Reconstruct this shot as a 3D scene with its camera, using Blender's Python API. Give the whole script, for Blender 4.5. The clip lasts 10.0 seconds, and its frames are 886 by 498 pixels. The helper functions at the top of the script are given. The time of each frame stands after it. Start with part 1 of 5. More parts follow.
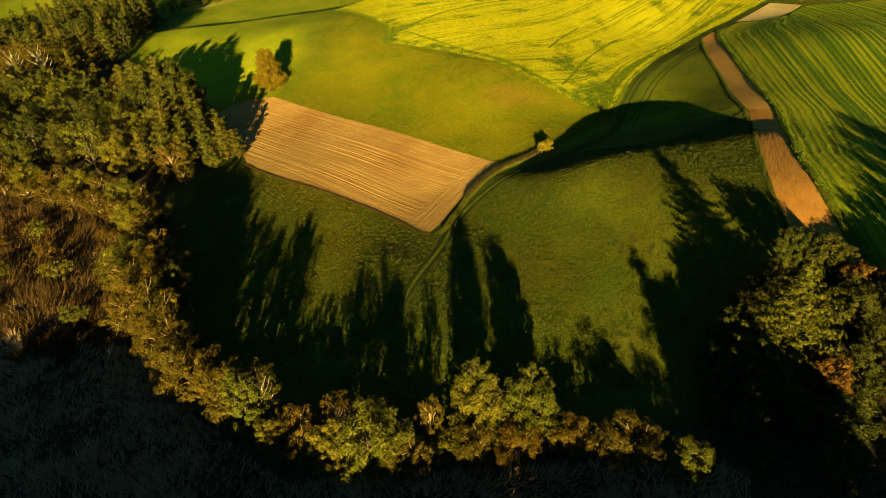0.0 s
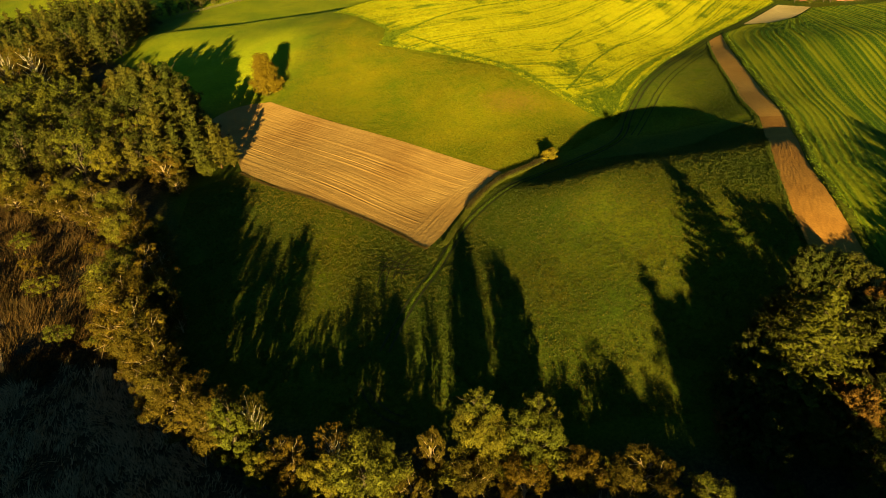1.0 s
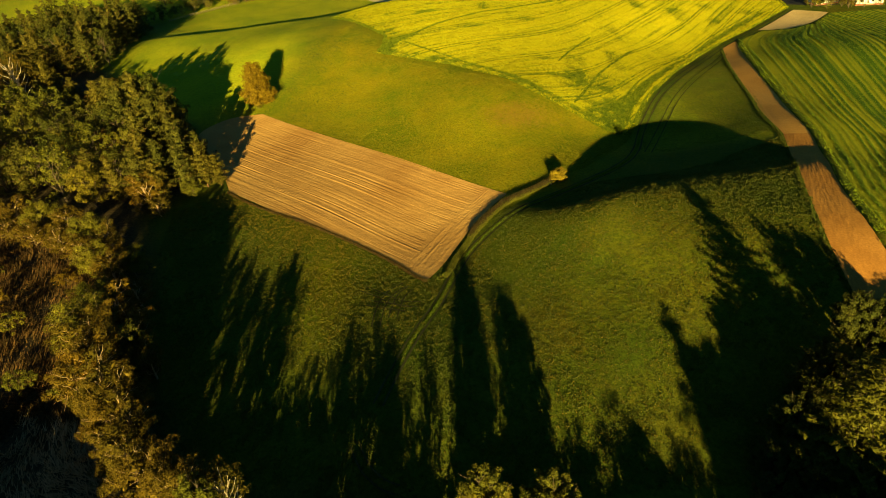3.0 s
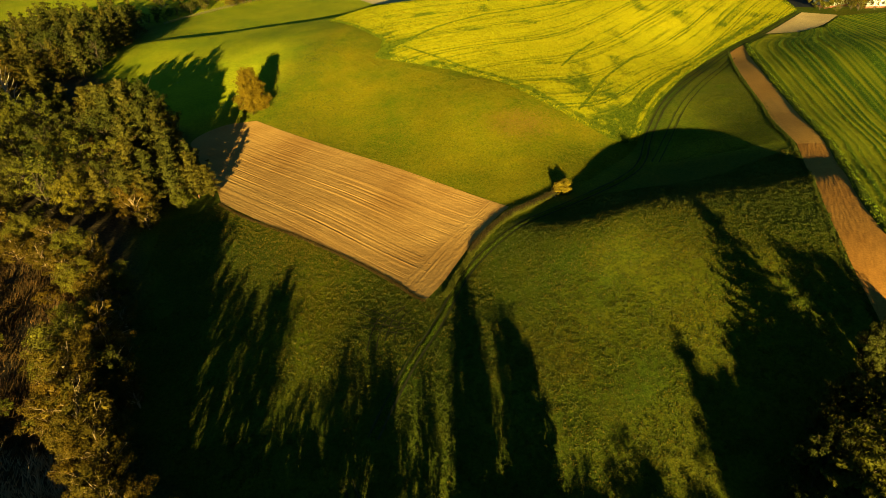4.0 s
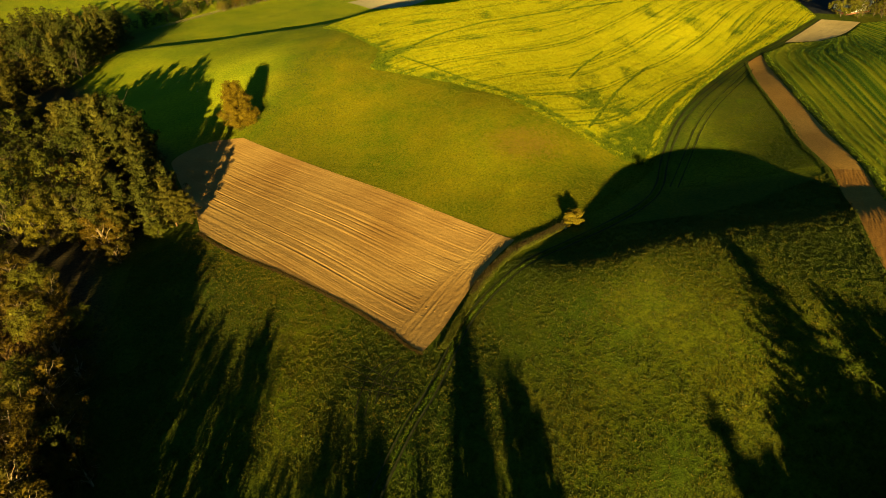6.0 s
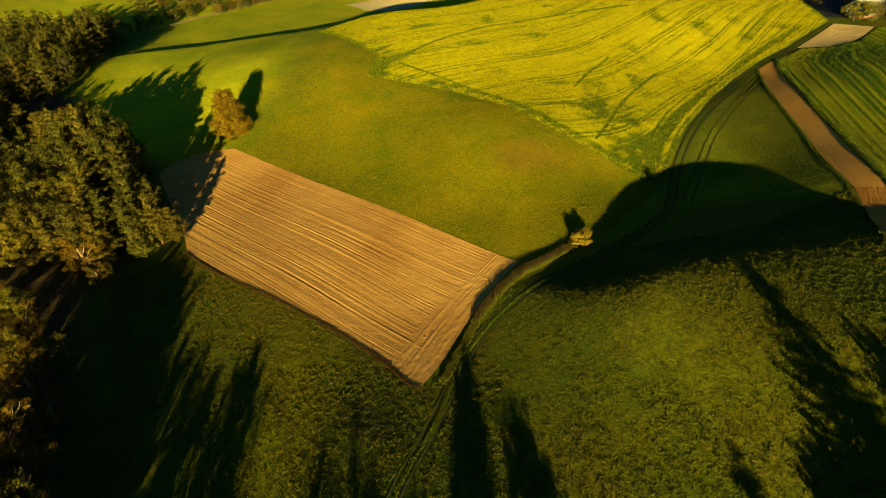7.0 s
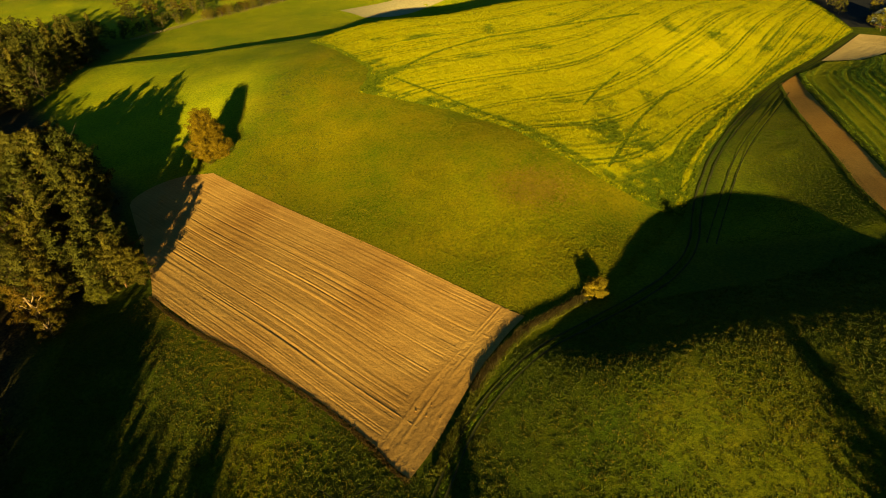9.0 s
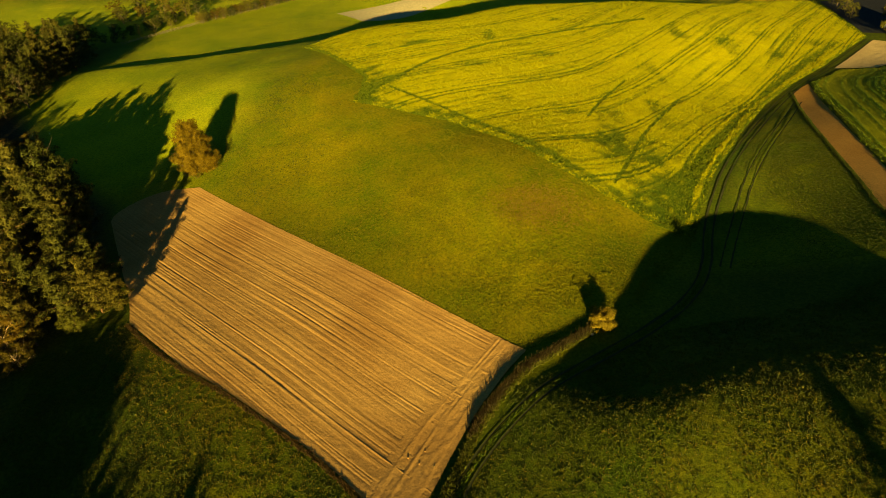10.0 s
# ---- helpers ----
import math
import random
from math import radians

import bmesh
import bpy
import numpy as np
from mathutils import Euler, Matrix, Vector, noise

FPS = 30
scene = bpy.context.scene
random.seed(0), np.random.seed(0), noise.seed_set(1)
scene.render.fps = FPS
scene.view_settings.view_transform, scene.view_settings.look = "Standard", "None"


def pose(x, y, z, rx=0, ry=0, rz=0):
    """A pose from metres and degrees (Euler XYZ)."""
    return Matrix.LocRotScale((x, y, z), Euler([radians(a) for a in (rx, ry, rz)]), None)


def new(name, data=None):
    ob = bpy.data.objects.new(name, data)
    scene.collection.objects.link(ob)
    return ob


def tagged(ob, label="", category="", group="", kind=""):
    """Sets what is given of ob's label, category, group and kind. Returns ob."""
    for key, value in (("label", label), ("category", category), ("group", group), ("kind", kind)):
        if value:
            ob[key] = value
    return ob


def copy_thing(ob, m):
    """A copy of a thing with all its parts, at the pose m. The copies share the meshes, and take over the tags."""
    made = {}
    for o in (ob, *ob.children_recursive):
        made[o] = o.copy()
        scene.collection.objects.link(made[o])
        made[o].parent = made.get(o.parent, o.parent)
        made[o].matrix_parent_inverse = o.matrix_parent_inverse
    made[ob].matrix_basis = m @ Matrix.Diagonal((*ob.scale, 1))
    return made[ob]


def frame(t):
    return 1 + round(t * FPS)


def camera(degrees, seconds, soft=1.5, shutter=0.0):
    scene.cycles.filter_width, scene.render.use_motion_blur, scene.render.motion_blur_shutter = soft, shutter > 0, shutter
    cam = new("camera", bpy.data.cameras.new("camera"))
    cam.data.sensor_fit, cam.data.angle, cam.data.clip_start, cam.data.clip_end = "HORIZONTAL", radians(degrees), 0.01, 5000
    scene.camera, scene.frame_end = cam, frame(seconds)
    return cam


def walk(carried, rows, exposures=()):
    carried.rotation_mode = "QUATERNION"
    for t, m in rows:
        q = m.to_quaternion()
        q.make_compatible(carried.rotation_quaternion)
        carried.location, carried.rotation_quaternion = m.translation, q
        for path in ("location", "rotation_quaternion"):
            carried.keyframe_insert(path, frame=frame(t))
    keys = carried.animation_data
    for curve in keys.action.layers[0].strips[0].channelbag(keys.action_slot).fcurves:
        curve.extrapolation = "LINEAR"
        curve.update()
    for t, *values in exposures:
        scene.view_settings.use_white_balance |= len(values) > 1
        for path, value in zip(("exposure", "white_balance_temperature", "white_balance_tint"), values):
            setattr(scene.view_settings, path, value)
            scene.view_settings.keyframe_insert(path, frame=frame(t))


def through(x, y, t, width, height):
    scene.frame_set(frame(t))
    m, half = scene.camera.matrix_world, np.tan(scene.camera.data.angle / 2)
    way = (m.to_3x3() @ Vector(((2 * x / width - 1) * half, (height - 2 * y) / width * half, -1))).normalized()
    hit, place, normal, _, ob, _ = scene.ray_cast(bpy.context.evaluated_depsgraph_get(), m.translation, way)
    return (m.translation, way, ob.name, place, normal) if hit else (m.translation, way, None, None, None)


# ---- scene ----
cam = camera(73.0, 10.0, soft=0.9)
METRES, EYE, TILT, LEAN, TURN = 84.56, 80.0, 0.0, 0.0, 0.0
ROWS = [
    (0.0, 0.0, 0.0, 0.0, -2.32, -35.88, 3.2),
    (0.5, 0.001, 0.0402, -0.0033, -2.29, -35.88, 3.23),
    (1.0, 0.0029, 0.0814, -0.0067, -2.26, -35.89, 3.26),
    (1.5, 0.0046, 0.123, -0.0101, -2.23, -35.89, 3.28),
    (2.0, 0.0064, 0.1647, -0.0135, -2.21, -35.89, 3.3),
    (2.5, 0.0083, 0.2068, -0.0165, -2.18, -35.89, 3.31),
    (4.0, 0.0163, 0.3391, -0.0262, -2.13, -35.91, 3.35),
    (4.5, 0.0193, 0.3863, -0.0306, -2.11, -35.9, 3.35),
    (5.0, 0.0226, 0.4356, -0.0349, -2.09, -35.9, 3.35),
    (5.5, 0.025, 0.4869, -0.0391, -2.09, -35.9, 3.36),
    (7.0, 0.0335, 0.6531, -0.0499, -2.02, -35.94, 3.39),
    (7.5, 0.0378, 0.7098, -0.0537, -1.98, -35.95, 3.39),
    (8.0, 0.0423, 0.7664, -0.0578, -1.95, -35.96, 3.39),
    (8.5, 0.0479, 0.8233, -0.0616, -1.92, -35.96, 3.38),
    (9.0, 0.0535, 0.8804, -0.0656, -1.91, -35.96, 3.38),
    (9.5, 0.06, 0.9375, -0.0693, -1.88, -35.96, 3.37),
    (10.0, 0.0671, 0.9946, -0.0742, -1.85, -35.95, 3.36),
]
walk(cam, [(t, pose(0, 0, EYE, TILT, LEAN, TURN) @ pose(METRES * x, METRES * y, METRES * z, 90 + pitch, roll, yaw)) for t, x, y, z, yaw, pitch, roll in ROWS], exposures=[(0.0, 1.70, 6380, 10), (5.0, 1.57, 6380, 10), (10.0, 1.33, 6720, 11)])


# ---- sun, sky, exposure ----
SUN_UP, SUN_TURN = 11.6, 0.5
world = bpy.data.worlds.new("sky")
scene.world = world
world.use_nodes = True
sky = world.node_tree.nodes.new("ShaderNodeTexSky")
sky.sky_type, sky.sun_disc = "NISHITA", False
sky.dust_density, sky.ozone_density = 0.0, 4.0
sky.sun_elevation, sky.sun_rotation = radians(SUN_UP), radians(180 + SUN_TURN)
tint = world.node_tree.nodes.new("ShaderNodeMix")
tint.data_type, tint.blend_type, tint.inputs[0].default_value, tint.inputs[7].default_value = "RGBA", "MULTIPLY", 1.0, (0.56, 1.0, 0.95, 1)
world.node_tree.links.new(sky.outputs[0], tint.inputs[6])
world.node_tree.links.new(tint.outputs[2], world.node_tree.nodes["Background"].inputs[0])
world.node_tree.nodes["Background"].inputs[1].default_value = 0.0195
lamp = bpy.data.lights.new("sun", "SUN")
lamp.energy, lamp.angle, lamp.color = 5.0, radians(0.53), (1.0, 0.80, 0.27)
new("sun", lamp).matrix_world = pose(0, 0, 300, 90 - SUN_UP, 0, -SUN_TURN)

# ---- the lie of the land: gentle hills as (x, y, radius, height) over a base level ----
BASE = -8.0
# broad rises first, then the smaller swells
BROAD = [
    (138, 106, 75, 14.4),
    (-2, 302, 55, 12.4),
    (-114, 512, 100, -10.9),
    (68, 190, 20, -7.4),
    (110, 274, 20, -5.7),
    (96, 344, 40, 8.2),
    (-2, 64, 40, -3.4),
    (292, 246, 75, 5.0),
    (68, 120, 20, 5.0),
    (12, 428, 40, -4.8),
    (-72, 218, 40, -3.8),
    (26, 218, 20, 4.5),
    (-114, 316, 40, 1.7),
    (152, 50, 40, -4.1),
    (40, 358, 20, 4.5),
    (-240, 386, 55, -5.2),
    (152, 148, 20, -1.1),
    (-2, 148, 20, -2.3),
]
SWELLS = [
    (124, 400, 20, -4.2),
    (54, 64, 20, -2.4),
    (-16, 344, 20, 3.3),
    (166, 232, 20, 4.1),
    (96, 232, 20, -1.7),
    (278, 162, 55, 2.8),
    (96, -20, 40, 2.1),
    (96, 176, 20, 2.7),
    (40, 162, 20, 1.5),
    (138, 162, 20, -5.4),
    (138, 302, 20, -3.8),
    (-2, 92, 20, 2.8),
    (-142, 344, 20, 2.5),
    (-72, 302, 20, 2.1),
    (110, 106, 20, 2.3),
    (-2, 428, 20, -6.8),
    (222, 218, 40, 2.1),
    (-198, 568, 40, -1.3),
    (160, 264, 22, 1.8),
    (134, 166, 16, 2.5),
    (37, 138, 11, 1.5),
    (72, 140, 14, -0.5),
    (-92, 362, 24, 1.3),
]


def land(x, y):
    x, y = np.asarray(x, float), np.asarray(y, float)
    z = np.full(np.broadcast(x, y).shape, BASE)
    for cx, cy, r, k in BROAD + SWELLS:
        z = z + k * np.exp(-((x - cx) ** 2 + (y - cy) ** 2) / (2 * r * r))
    # the brow of the right-hand hill, which breaks off into the hollow
    e = y - 154.5 + 6.5 * np.exp(-((x - 33) / 15) ** 2)
    z = z + 2.6 * (1 + 0.3 * np.exp(-((x - 33) / 13) ** 2)) * np.tanh(-e / 8) * np.exp(-(e / 20) ** 2) * np.exp(-((x - 58) / 39) ** 4)
    # the brow behind the far pasture
    e = y - (376 + 0.17 * x)
    return z - 1.7 * (1 + np.tanh(e / 4)) * np.exp(-(np.maximum(e, 0) / 38) ** 2) * np.exp(-((x + 75) / 80) ** 4)


def wave(x, y, scale, seed):
    """Smooth value noise in -1..1 on arrays."""
    rng = np.random.RandomState(seed)
    a = rng.uniform(-1, 1, (64, 64))
    u, v = np.asarray(x, float) / scale + 1000, np.asarray(y, float) / scale + 1000
    i, j = np.floor(u).astype(int), np.floor(v).astype(int)
    f, g = u - i, v - j
    f, g = f * f * (3 - 2 * f), g * g * (3 - 2 * g)
    i, j, k, l = i % 64, j % 64, (i + 1) % 64, (j + 1) % 64
    return (a[i, j] * (1 - f) + a[k, j] * f) * (1 - g) + (a[i, l] * (1 - f) + a[k, l] * f) * g


def inside(poly, x, y):
    x, y = np.asarray(x, float), np.asarray(y, float)
    c = np.zeros(x.shape, bool)
    for (x0, y0), (x1, y1) in zip(poly, poly[1:] + poly[:1]):
        if y0 == y1:
            continue
        c ^= ((y0 > y) != (y1 > y)) & (x < (x1 - x0) * (y - y0) / (y1 - y0) + x0)
    return c


def away(line, x, y):
    """Distance of points from a polyline."""
    x, y = np.asarray(x, float), np.asarray(y, float)
    d = np.full(x.shape, 1e9)
    for (x0, y0), (x1, y1) in zip(line, line[1:]):
        dx, dy = x1 - x0, y1 - y0
        t = np.clip(((x - x0) * dx + (y - y0) * dy) / (dx * dx + dy * dy + 1e-9), 0, 1)
        d = np.minimum(d, np.hypot(x - x0 - t * dx, y - y0 - t * dy))
    return d


def smooth_line(line, n):
    """n points evenly along a polyline, its corners rounded."""
    p = np.array(line, float)
    for _ in range(2):
        q = np.empty((2 * len(p) - 2, 2))
        q[0::2], q[1::2] = 0.75 * p[:-1] + 0.25 * p[1:], 0.25 * p[:-1] + 0.75 * p[1:]
        p = np.vstack([p[:1], q, p[-1:]])
    s = np.concatenate([[0], np.cumsum(np.hypot(*np.diff(p, axis=0).T))])
    t = np.linspace(0, s[-1], n)
    return np.stack([np.interp(t, s, p[:, 0]), np.interp(t, s, p[:, 1])], 1)


# ---- materials ----
def material(name, rough=0.9):
    m = bpy.data.materials.new(name)
    m.use_nodes = True
    b = m.node_tree.nodes["Principled BSDF"]
    b.inputs["Roughness"].default_value = rough
    b.inputs["Specular IOR Level"].default_value = 0.05
    return m, m.node_tree, b


def noise_node(nt, scale, detail=4.0, rough=0.6, vec=None):
    n = nt.nodes.new("ShaderNodeTexNoise")
    n.inputs["Scale"].default_value, n.inputs["Detail"].default_value, n.inputs["Roughness"].default_value = scale, detail, rough
    if vec is None:
        vec = nt.nodes.new("ShaderNodeNewGeometry").outputs["Position"]
    nt.links.new(vec, n.inputs["Vector"])
    return n.outputs["Fac"]


def ramp(nt, fac, *stops):
    r = nt.nodes.new("ShaderNodeValToRGB")
    while len(r.color_ramp.elements) < len(stops):
        r.color_ramp.elements.new(0.5)
    for e, (p, c) in zip(r.color_ramp.elements, stops):
        e.position, e.color = p, (*c, 1)
    nt.links.new(fac, r.inputs["Fac"])
    return r.outputs["Color"]


def mixed(nt, fac, a, b, mode="MIX"):
    n = nt.nodes.new("ShaderNodeMix")
    n.data_type, n.blend_type = "RGBA", mode
    for socket, value in ((n.inputs[0], fac), (n.inputs[6], a), (n.inputs[7], b)):
        if isinstance(value, float):
            socket.default_value = value
        elif isinstance(value, tuple):
            socket.default_value = (*value, 1)
        else:
            nt.links.new(value, socket)
    return n.outputs[2]


def bumped(nt, b, fac, strength, distance):
    n = nt.nodes.new("ShaderNodeBump")
    n.inputs["Strength"].default_value, n.inputs["Distance"].default_value = strength, distance
    nt.links.new(fac, n.inputs["Height"])
    nt.links.new(n.outputs[0], b.inputs["Normal"])


def attribute(nt, name):
    a = nt.nodes.new("ShaderNodeAttribute")
    a.attribute_name = name
    s = nt.nodes.new("ShaderNodeSeparateColor")
    nt.links.new(a.outputs["Color"], s.inputs[0])
    return s.outputs


def plain(name, colour, rough=0.8, vary=0.25, scale=3.0):
    """A paint, bark or wood with blotches and grain."""
    m, nt, b = material(name, rough)
    dark = tuple(c * (1 - vary) for c in colour)
    light = tuple(min(1, c * (1 + vary)) for c in colour)
    f = noise_node(nt, scale, 6.0, 0.7)
    nt.links.new(ramp(nt, f, (0.3, dark), (0.7, light)), b.inputs["Base Color"])
    bumped(nt, b, f, 0.4, 0.05)
    return m


def leafy(name, dark, mid, light, through=0.12, patchy=0.35):
    """Foliage: leaves that differ one by one and tree by tree, and let some light through."""
    m, nt, b = material(name, 0.6)
    geo, info = nt.nodes.new("ShaderNodeNewGeometry"), nt.nodes.new("ShaderNodeObjectInfo")
    c = ramp(nt, geo.outputs["Random Per Island"], (0.0, dark), (0.5, mid), (1.0, light))
    patch = ramp(nt, noise_node(nt, 0.45, 4.0, 0.65), (0.32, tuple(v * 0.7 for v in mid)), (0.5, tuple(v * 0.35 + w * 0.65 for v, w in zip(light, mid))), (0.68, light))
    c = mixed(nt, patchy, c, patch)
    tone = ramp(nt, info.outputs["Random"], (0.0, (0.72, 0.80, 0.8)), (0.5, (1, 1, 1)), (1.0, (1.25, 1.08, 0.9)))
    c = mixed(nt, 1.0, c, tone, "MULTIPLY")
    nt.links.new(c, b.inputs["Base Color"])
    t, mix = nt.nodes.new("ShaderNodeBsdfTranslucent"), nt.nodes.new("ShaderNodeMixShader")
    nt.links.new(c, t.inputs["Color"])
    mix.inputs[0].default_value = through
    nt.links.new(b.outputs[0], mix.inputs[1])
    nt.links.new(t.outputs[0], mix.inputs[2])
    nt.links.new(mix.outputs[0], nt.nodes["Material Output"].inputs["Surface"])
    return m


def make_ground():
    m, nt, b = material("meadow_turf", 0.95)
    r, g, bl = attribute(nt, "cover")[:3]
    big = noise_node(nt, 0.05, 6.0, 0.65)
    fine = noise_node(nt, 1.6, 6.0, 0.75)
    grass = ramp(nt, big, (0.33, (0.056, 0.086, 0.006)), (0.5, (0.080, 0.097, 0.006)), (0.67, (0.118, 0.108, 0.007)))
    dry = ramp(nt, big, (0.32, (0.135, 0.175, 0.003)), (0.5, (0.235, 0.215, 0.003)), (0.68, (0.31, 0.24, 0.004)))
    fresh = ramp(nt, big, (0.35, (0.26, 0.315, 0.006)), (0.65, (0.415, 0.40, 0.007)))
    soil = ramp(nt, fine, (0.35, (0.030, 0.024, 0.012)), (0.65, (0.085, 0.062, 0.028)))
    c = mixed(nt, r, grass, dry)
    c = mixed(nt, g, c, fresh)
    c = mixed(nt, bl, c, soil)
    c = mixed(nt, 0.9, c, ramp(nt, fine, (0.32, (0.42, 0.48, 0.5)), (0.5, (1, 1, 1)), (0.68, (1.5, 1.38, 1.15))), "MULTIPLY")
    nt.links.new(c, b.inputs["Base Color"])
    bumped(nt, b, noise_node(nt, 1.5, 6.0, 0.75), 1.0, 0.3)
    return m


def make_soil(name, dark, light):
    m, nt, b = material(name, 0.95)
    big, fine = noise_node(nt, 0.06, 4.0), noise_node(nt, 2.5, 6.0, 0.7)
    c = ramp(nt, big, (0.3, dark), (0.7, light))
    c = mixed(nt, 0.7, c, ramp(nt, fine, (0.3, (0.6, 0.58, 0.55)), (0.7, (1.2, 1.2, 1.2))), "MULTIPLY")
    nt.links.new(c, b.inputs["Base Color"])
    bumped(nt, b, fine, 0.8, 0.08)
    return m


M_GROUND = make_ground()
M_SOIL = make_soil("tilled_soil", (0.41, 0.208, 0.054), (0.60, 0.335, 0.092))
M_STRIP = make_soil("orange_tan_soil", (0.49, 0.235, 0.046), (0.65, 0.335, 0.070))
M_CLODDY = make_soil("red_brown_soil", (0.37, 0.155, 0.029), (0.55, 0.25, 0.048))
M_PLOT = make_soil("pale_tan_soil", (0.62, 0.42, 0.16), (0.80, 0.56, 0.23))
M_PALE = plain("pale_stubble", (0.52, 0.42, 0.22), 0.95, 0.2, 0.8)
# Worn earth, darkened further to carry the shade of sunken ruts.
M_RUT = plain("shaded_worn_earth", (0.050, 0.050, 0.016), 0.95, 0.5, 1.2)
M_RAPE = leafy("rape_blossom", (0.26, 0.23, 0.004), (0.49, 0.41, 0.003), (0.62, 0.51, 0.006), 0.2)
M_RAPE_LEAF = leafy("rape_leaf", (0.030, 0.065, 0.004), (0.075, 0.125, 0.006), (0.18, 0.21, 0.010), 0.2)
def make_canopy():
    m, nt, b = material("rape_canopy", 0.9)
    f, g = noise_node(nt, 1.9, 6.0, 0.75), noise_node(nt, 0.07, 3.0)
    c = ramp(nt, f, (0.28, (0.15, 0.15, 0.003)), (0.46, (0.43, 0.37, 0.003)), (0.7, (0.58, 0.48, 0.003)))
    c = mixed(nt, 0.6, c, ramp(nt, g, (0.35, (0.75, 0.85, 0.8)), (0.6, (1.1, 1.05, 1))), "MULTIPLY")
    c = mixed(nt, attribute(nt, "cover")[0], c, ramp(nt, f, (0.3, (0.035, 0.062, 0.004)), (0.7, (0.11, 0.15, 0.007))))
    nt.links.new(c, b.inputs["Base Color"])
    bumped(nt, b, f, 0.8, 0.25)
    return m


M_CANOPY = make_canopy()
M_CROP = leafy("young_crop_leaf", (0.060, 0.118, 0.006), (0.125, 0.190, 0.008), (0.22, 0.265, 0.012), 0.25)
M_CROP_DRY = leafy("yellowing_crop_leaf", (0.14, 0.165, 0.006), (0.22, 0.235, 0.008), (0.30, 0.29, 0.010), 0.25)


def make_crop_sheet():
    m, nt, b = material("crop_rows", 0.9)
    f = noise_node(nt, 2.2, 6.0, 0.75)
    lush = ramp(nt, f, (0.3, (0.022, 0.058, 0.004)), (0.7, (0.085, 0.150, 0.007)))
    thin = ramp(nt, f, (0.3, (0.19, 0.205, 0.006)), (0.7, (0.36, 0.34, 0.009)))
    nt.links.new(mixed(nt, attribute(nt, "cover")[0], thin, lush), b.inputs["Base Color"])
    bumped(nt, b, f, 0.8, 0.2)
    return m


M_CROP_SHEET = make_crop_sheet()
M_GRASS = leafy("grass_blade", (0.042, 0.066, 0.006), (0.080, 0.098, 0.009), (0.150, 0.145, 0.026), 0.25)
M_GRASS_GOLD = leafy("golden_grass_blade", (0.090, 0.077, 0.006), (0.140, 0.113, 0.008), (0.20, 0.152, 0.016), 0.25)
M_GRASS_DRY = leafy("dry_grass_blade", (0.11, 0.125, 0.004), (0.20, 0.18, 0.005), (0.32, 0.25, 0.007), 0.25)
M_REED = leafy("dry_reed", (0.024, 0.019, 0.008), (0.060, 0.042, 0.016), (0.18, 0.105, 0.032), 0.25)
M_WEED = leafy("dry_weed", (0.025, 0.020, 0.007), (0.06, 0.042, 0.014), (0.14, 0.088, 0.028), 0.25)
M_STRAW = leafy("straw_grass", (0.17, 0.12, 0.012), (0.30, 0.19, 0.018), (0.40, 0.26, 0.025), 0.25)
# Paler than the dry reed, to lift the shaded part of the bed.
M_SHADE_SEDGE = leafy("shade_lifted_sedge", (0.15, 0.108, 0.055), (0.34, 0.24, 0.125), (0.56, 0.42, 0.23), 0.25)
M_BARK = plain("brown_bark", (0.13, 0.092, 0.055), 0.9, 0.4, 4.0)
M_TWIG = plain("pale_twig", (0.36, 0.235, 0.115), 0.9, 0.35, 4.0)
M_PINE_BARK = plain("orange_pine_bark", (0.20, 0.10, 0.05), 0.9, 0.4, 4.0)
M_BIRCH = plain("pale_bark", (0.45, 0.36, 0.24), 0.85, 0.35, 4.0)
M_GOLD = leafy("golden_leaf", (0.022, 0.016, 0.003), (0.078, 0.055, 0.005), (0.175, 0.116, 0.011), patchy=0.6)
M_OLIVE = leafy("olive_leaf", (0.026, 0.029, 0.004), (0.094, 0.090, 0.008), (0.220, 0.188, 0.016), patchy=0.6)
M_GREEN = leafy("dark_green_leaf", (0.014, 0.021, 0.003), (0.046, 0.052, 0.007), (0.110, 0.102, 0.012), patchy=0.6)
M_RUST = leafy("rust_leaf", (0.05, 0.026, 0.006), (0.12, 0.060, 0.010), (0.24, 0.115, 0.016), patchy=0.5)
M_NEEDLE = leafy("pine_needle", (0.017, 0.020, 0.004), (0.060, 0.058, 0.008), (0.150, 0.130, 0.016), 0.08, 0.6)
M_SPRUCE = leafy("spruce_needle", (0.035, 0.037, 0.004), (0.092, 0.085, 0.006), (0.165, 0.142, 0.010), 0.08, 0.4)
M_LONE = leafy("orange_gold_leaf", (0.055, 0.036, 0.003), (0.165, 0.102, 0.005), (0.30, 0.185, 0.008), patchy=0.5)
M_YELLOW = leafy("yellow_leaf", (0.11, 0.08, 0.007), (0.25, 0.175, 0.010), (0.38, 0.26, 0.015), 0.1)
M_WOOD = plain("grey_fence_wood", (0.24, 0.18, 0.10), 0.85, 0.3, 6.0)
M_WALL = plain("white_render", (0.78, 0.76, 0.70), 0.9, 0.06, 1.0)
M_ROOF = plain("grey_roof_sheet", (0.30, 0.29, 0.28), 0.7, 0.2, 2.0)
M_BRICK = plain("red_brick_plinth", (0.32, 0.12, 0.07), 0.9, 0.3, 5.0)
M_YARD = plain("dark_yard", (0.03, 0.03, 0.032), 0.9, 0.3, 1.0)
M_GLASS, _nt, _b = material("window_glass", 0.1)
_b.inputs["Base Color"].default_value = (0.02, 0.025, 0.03, 1)


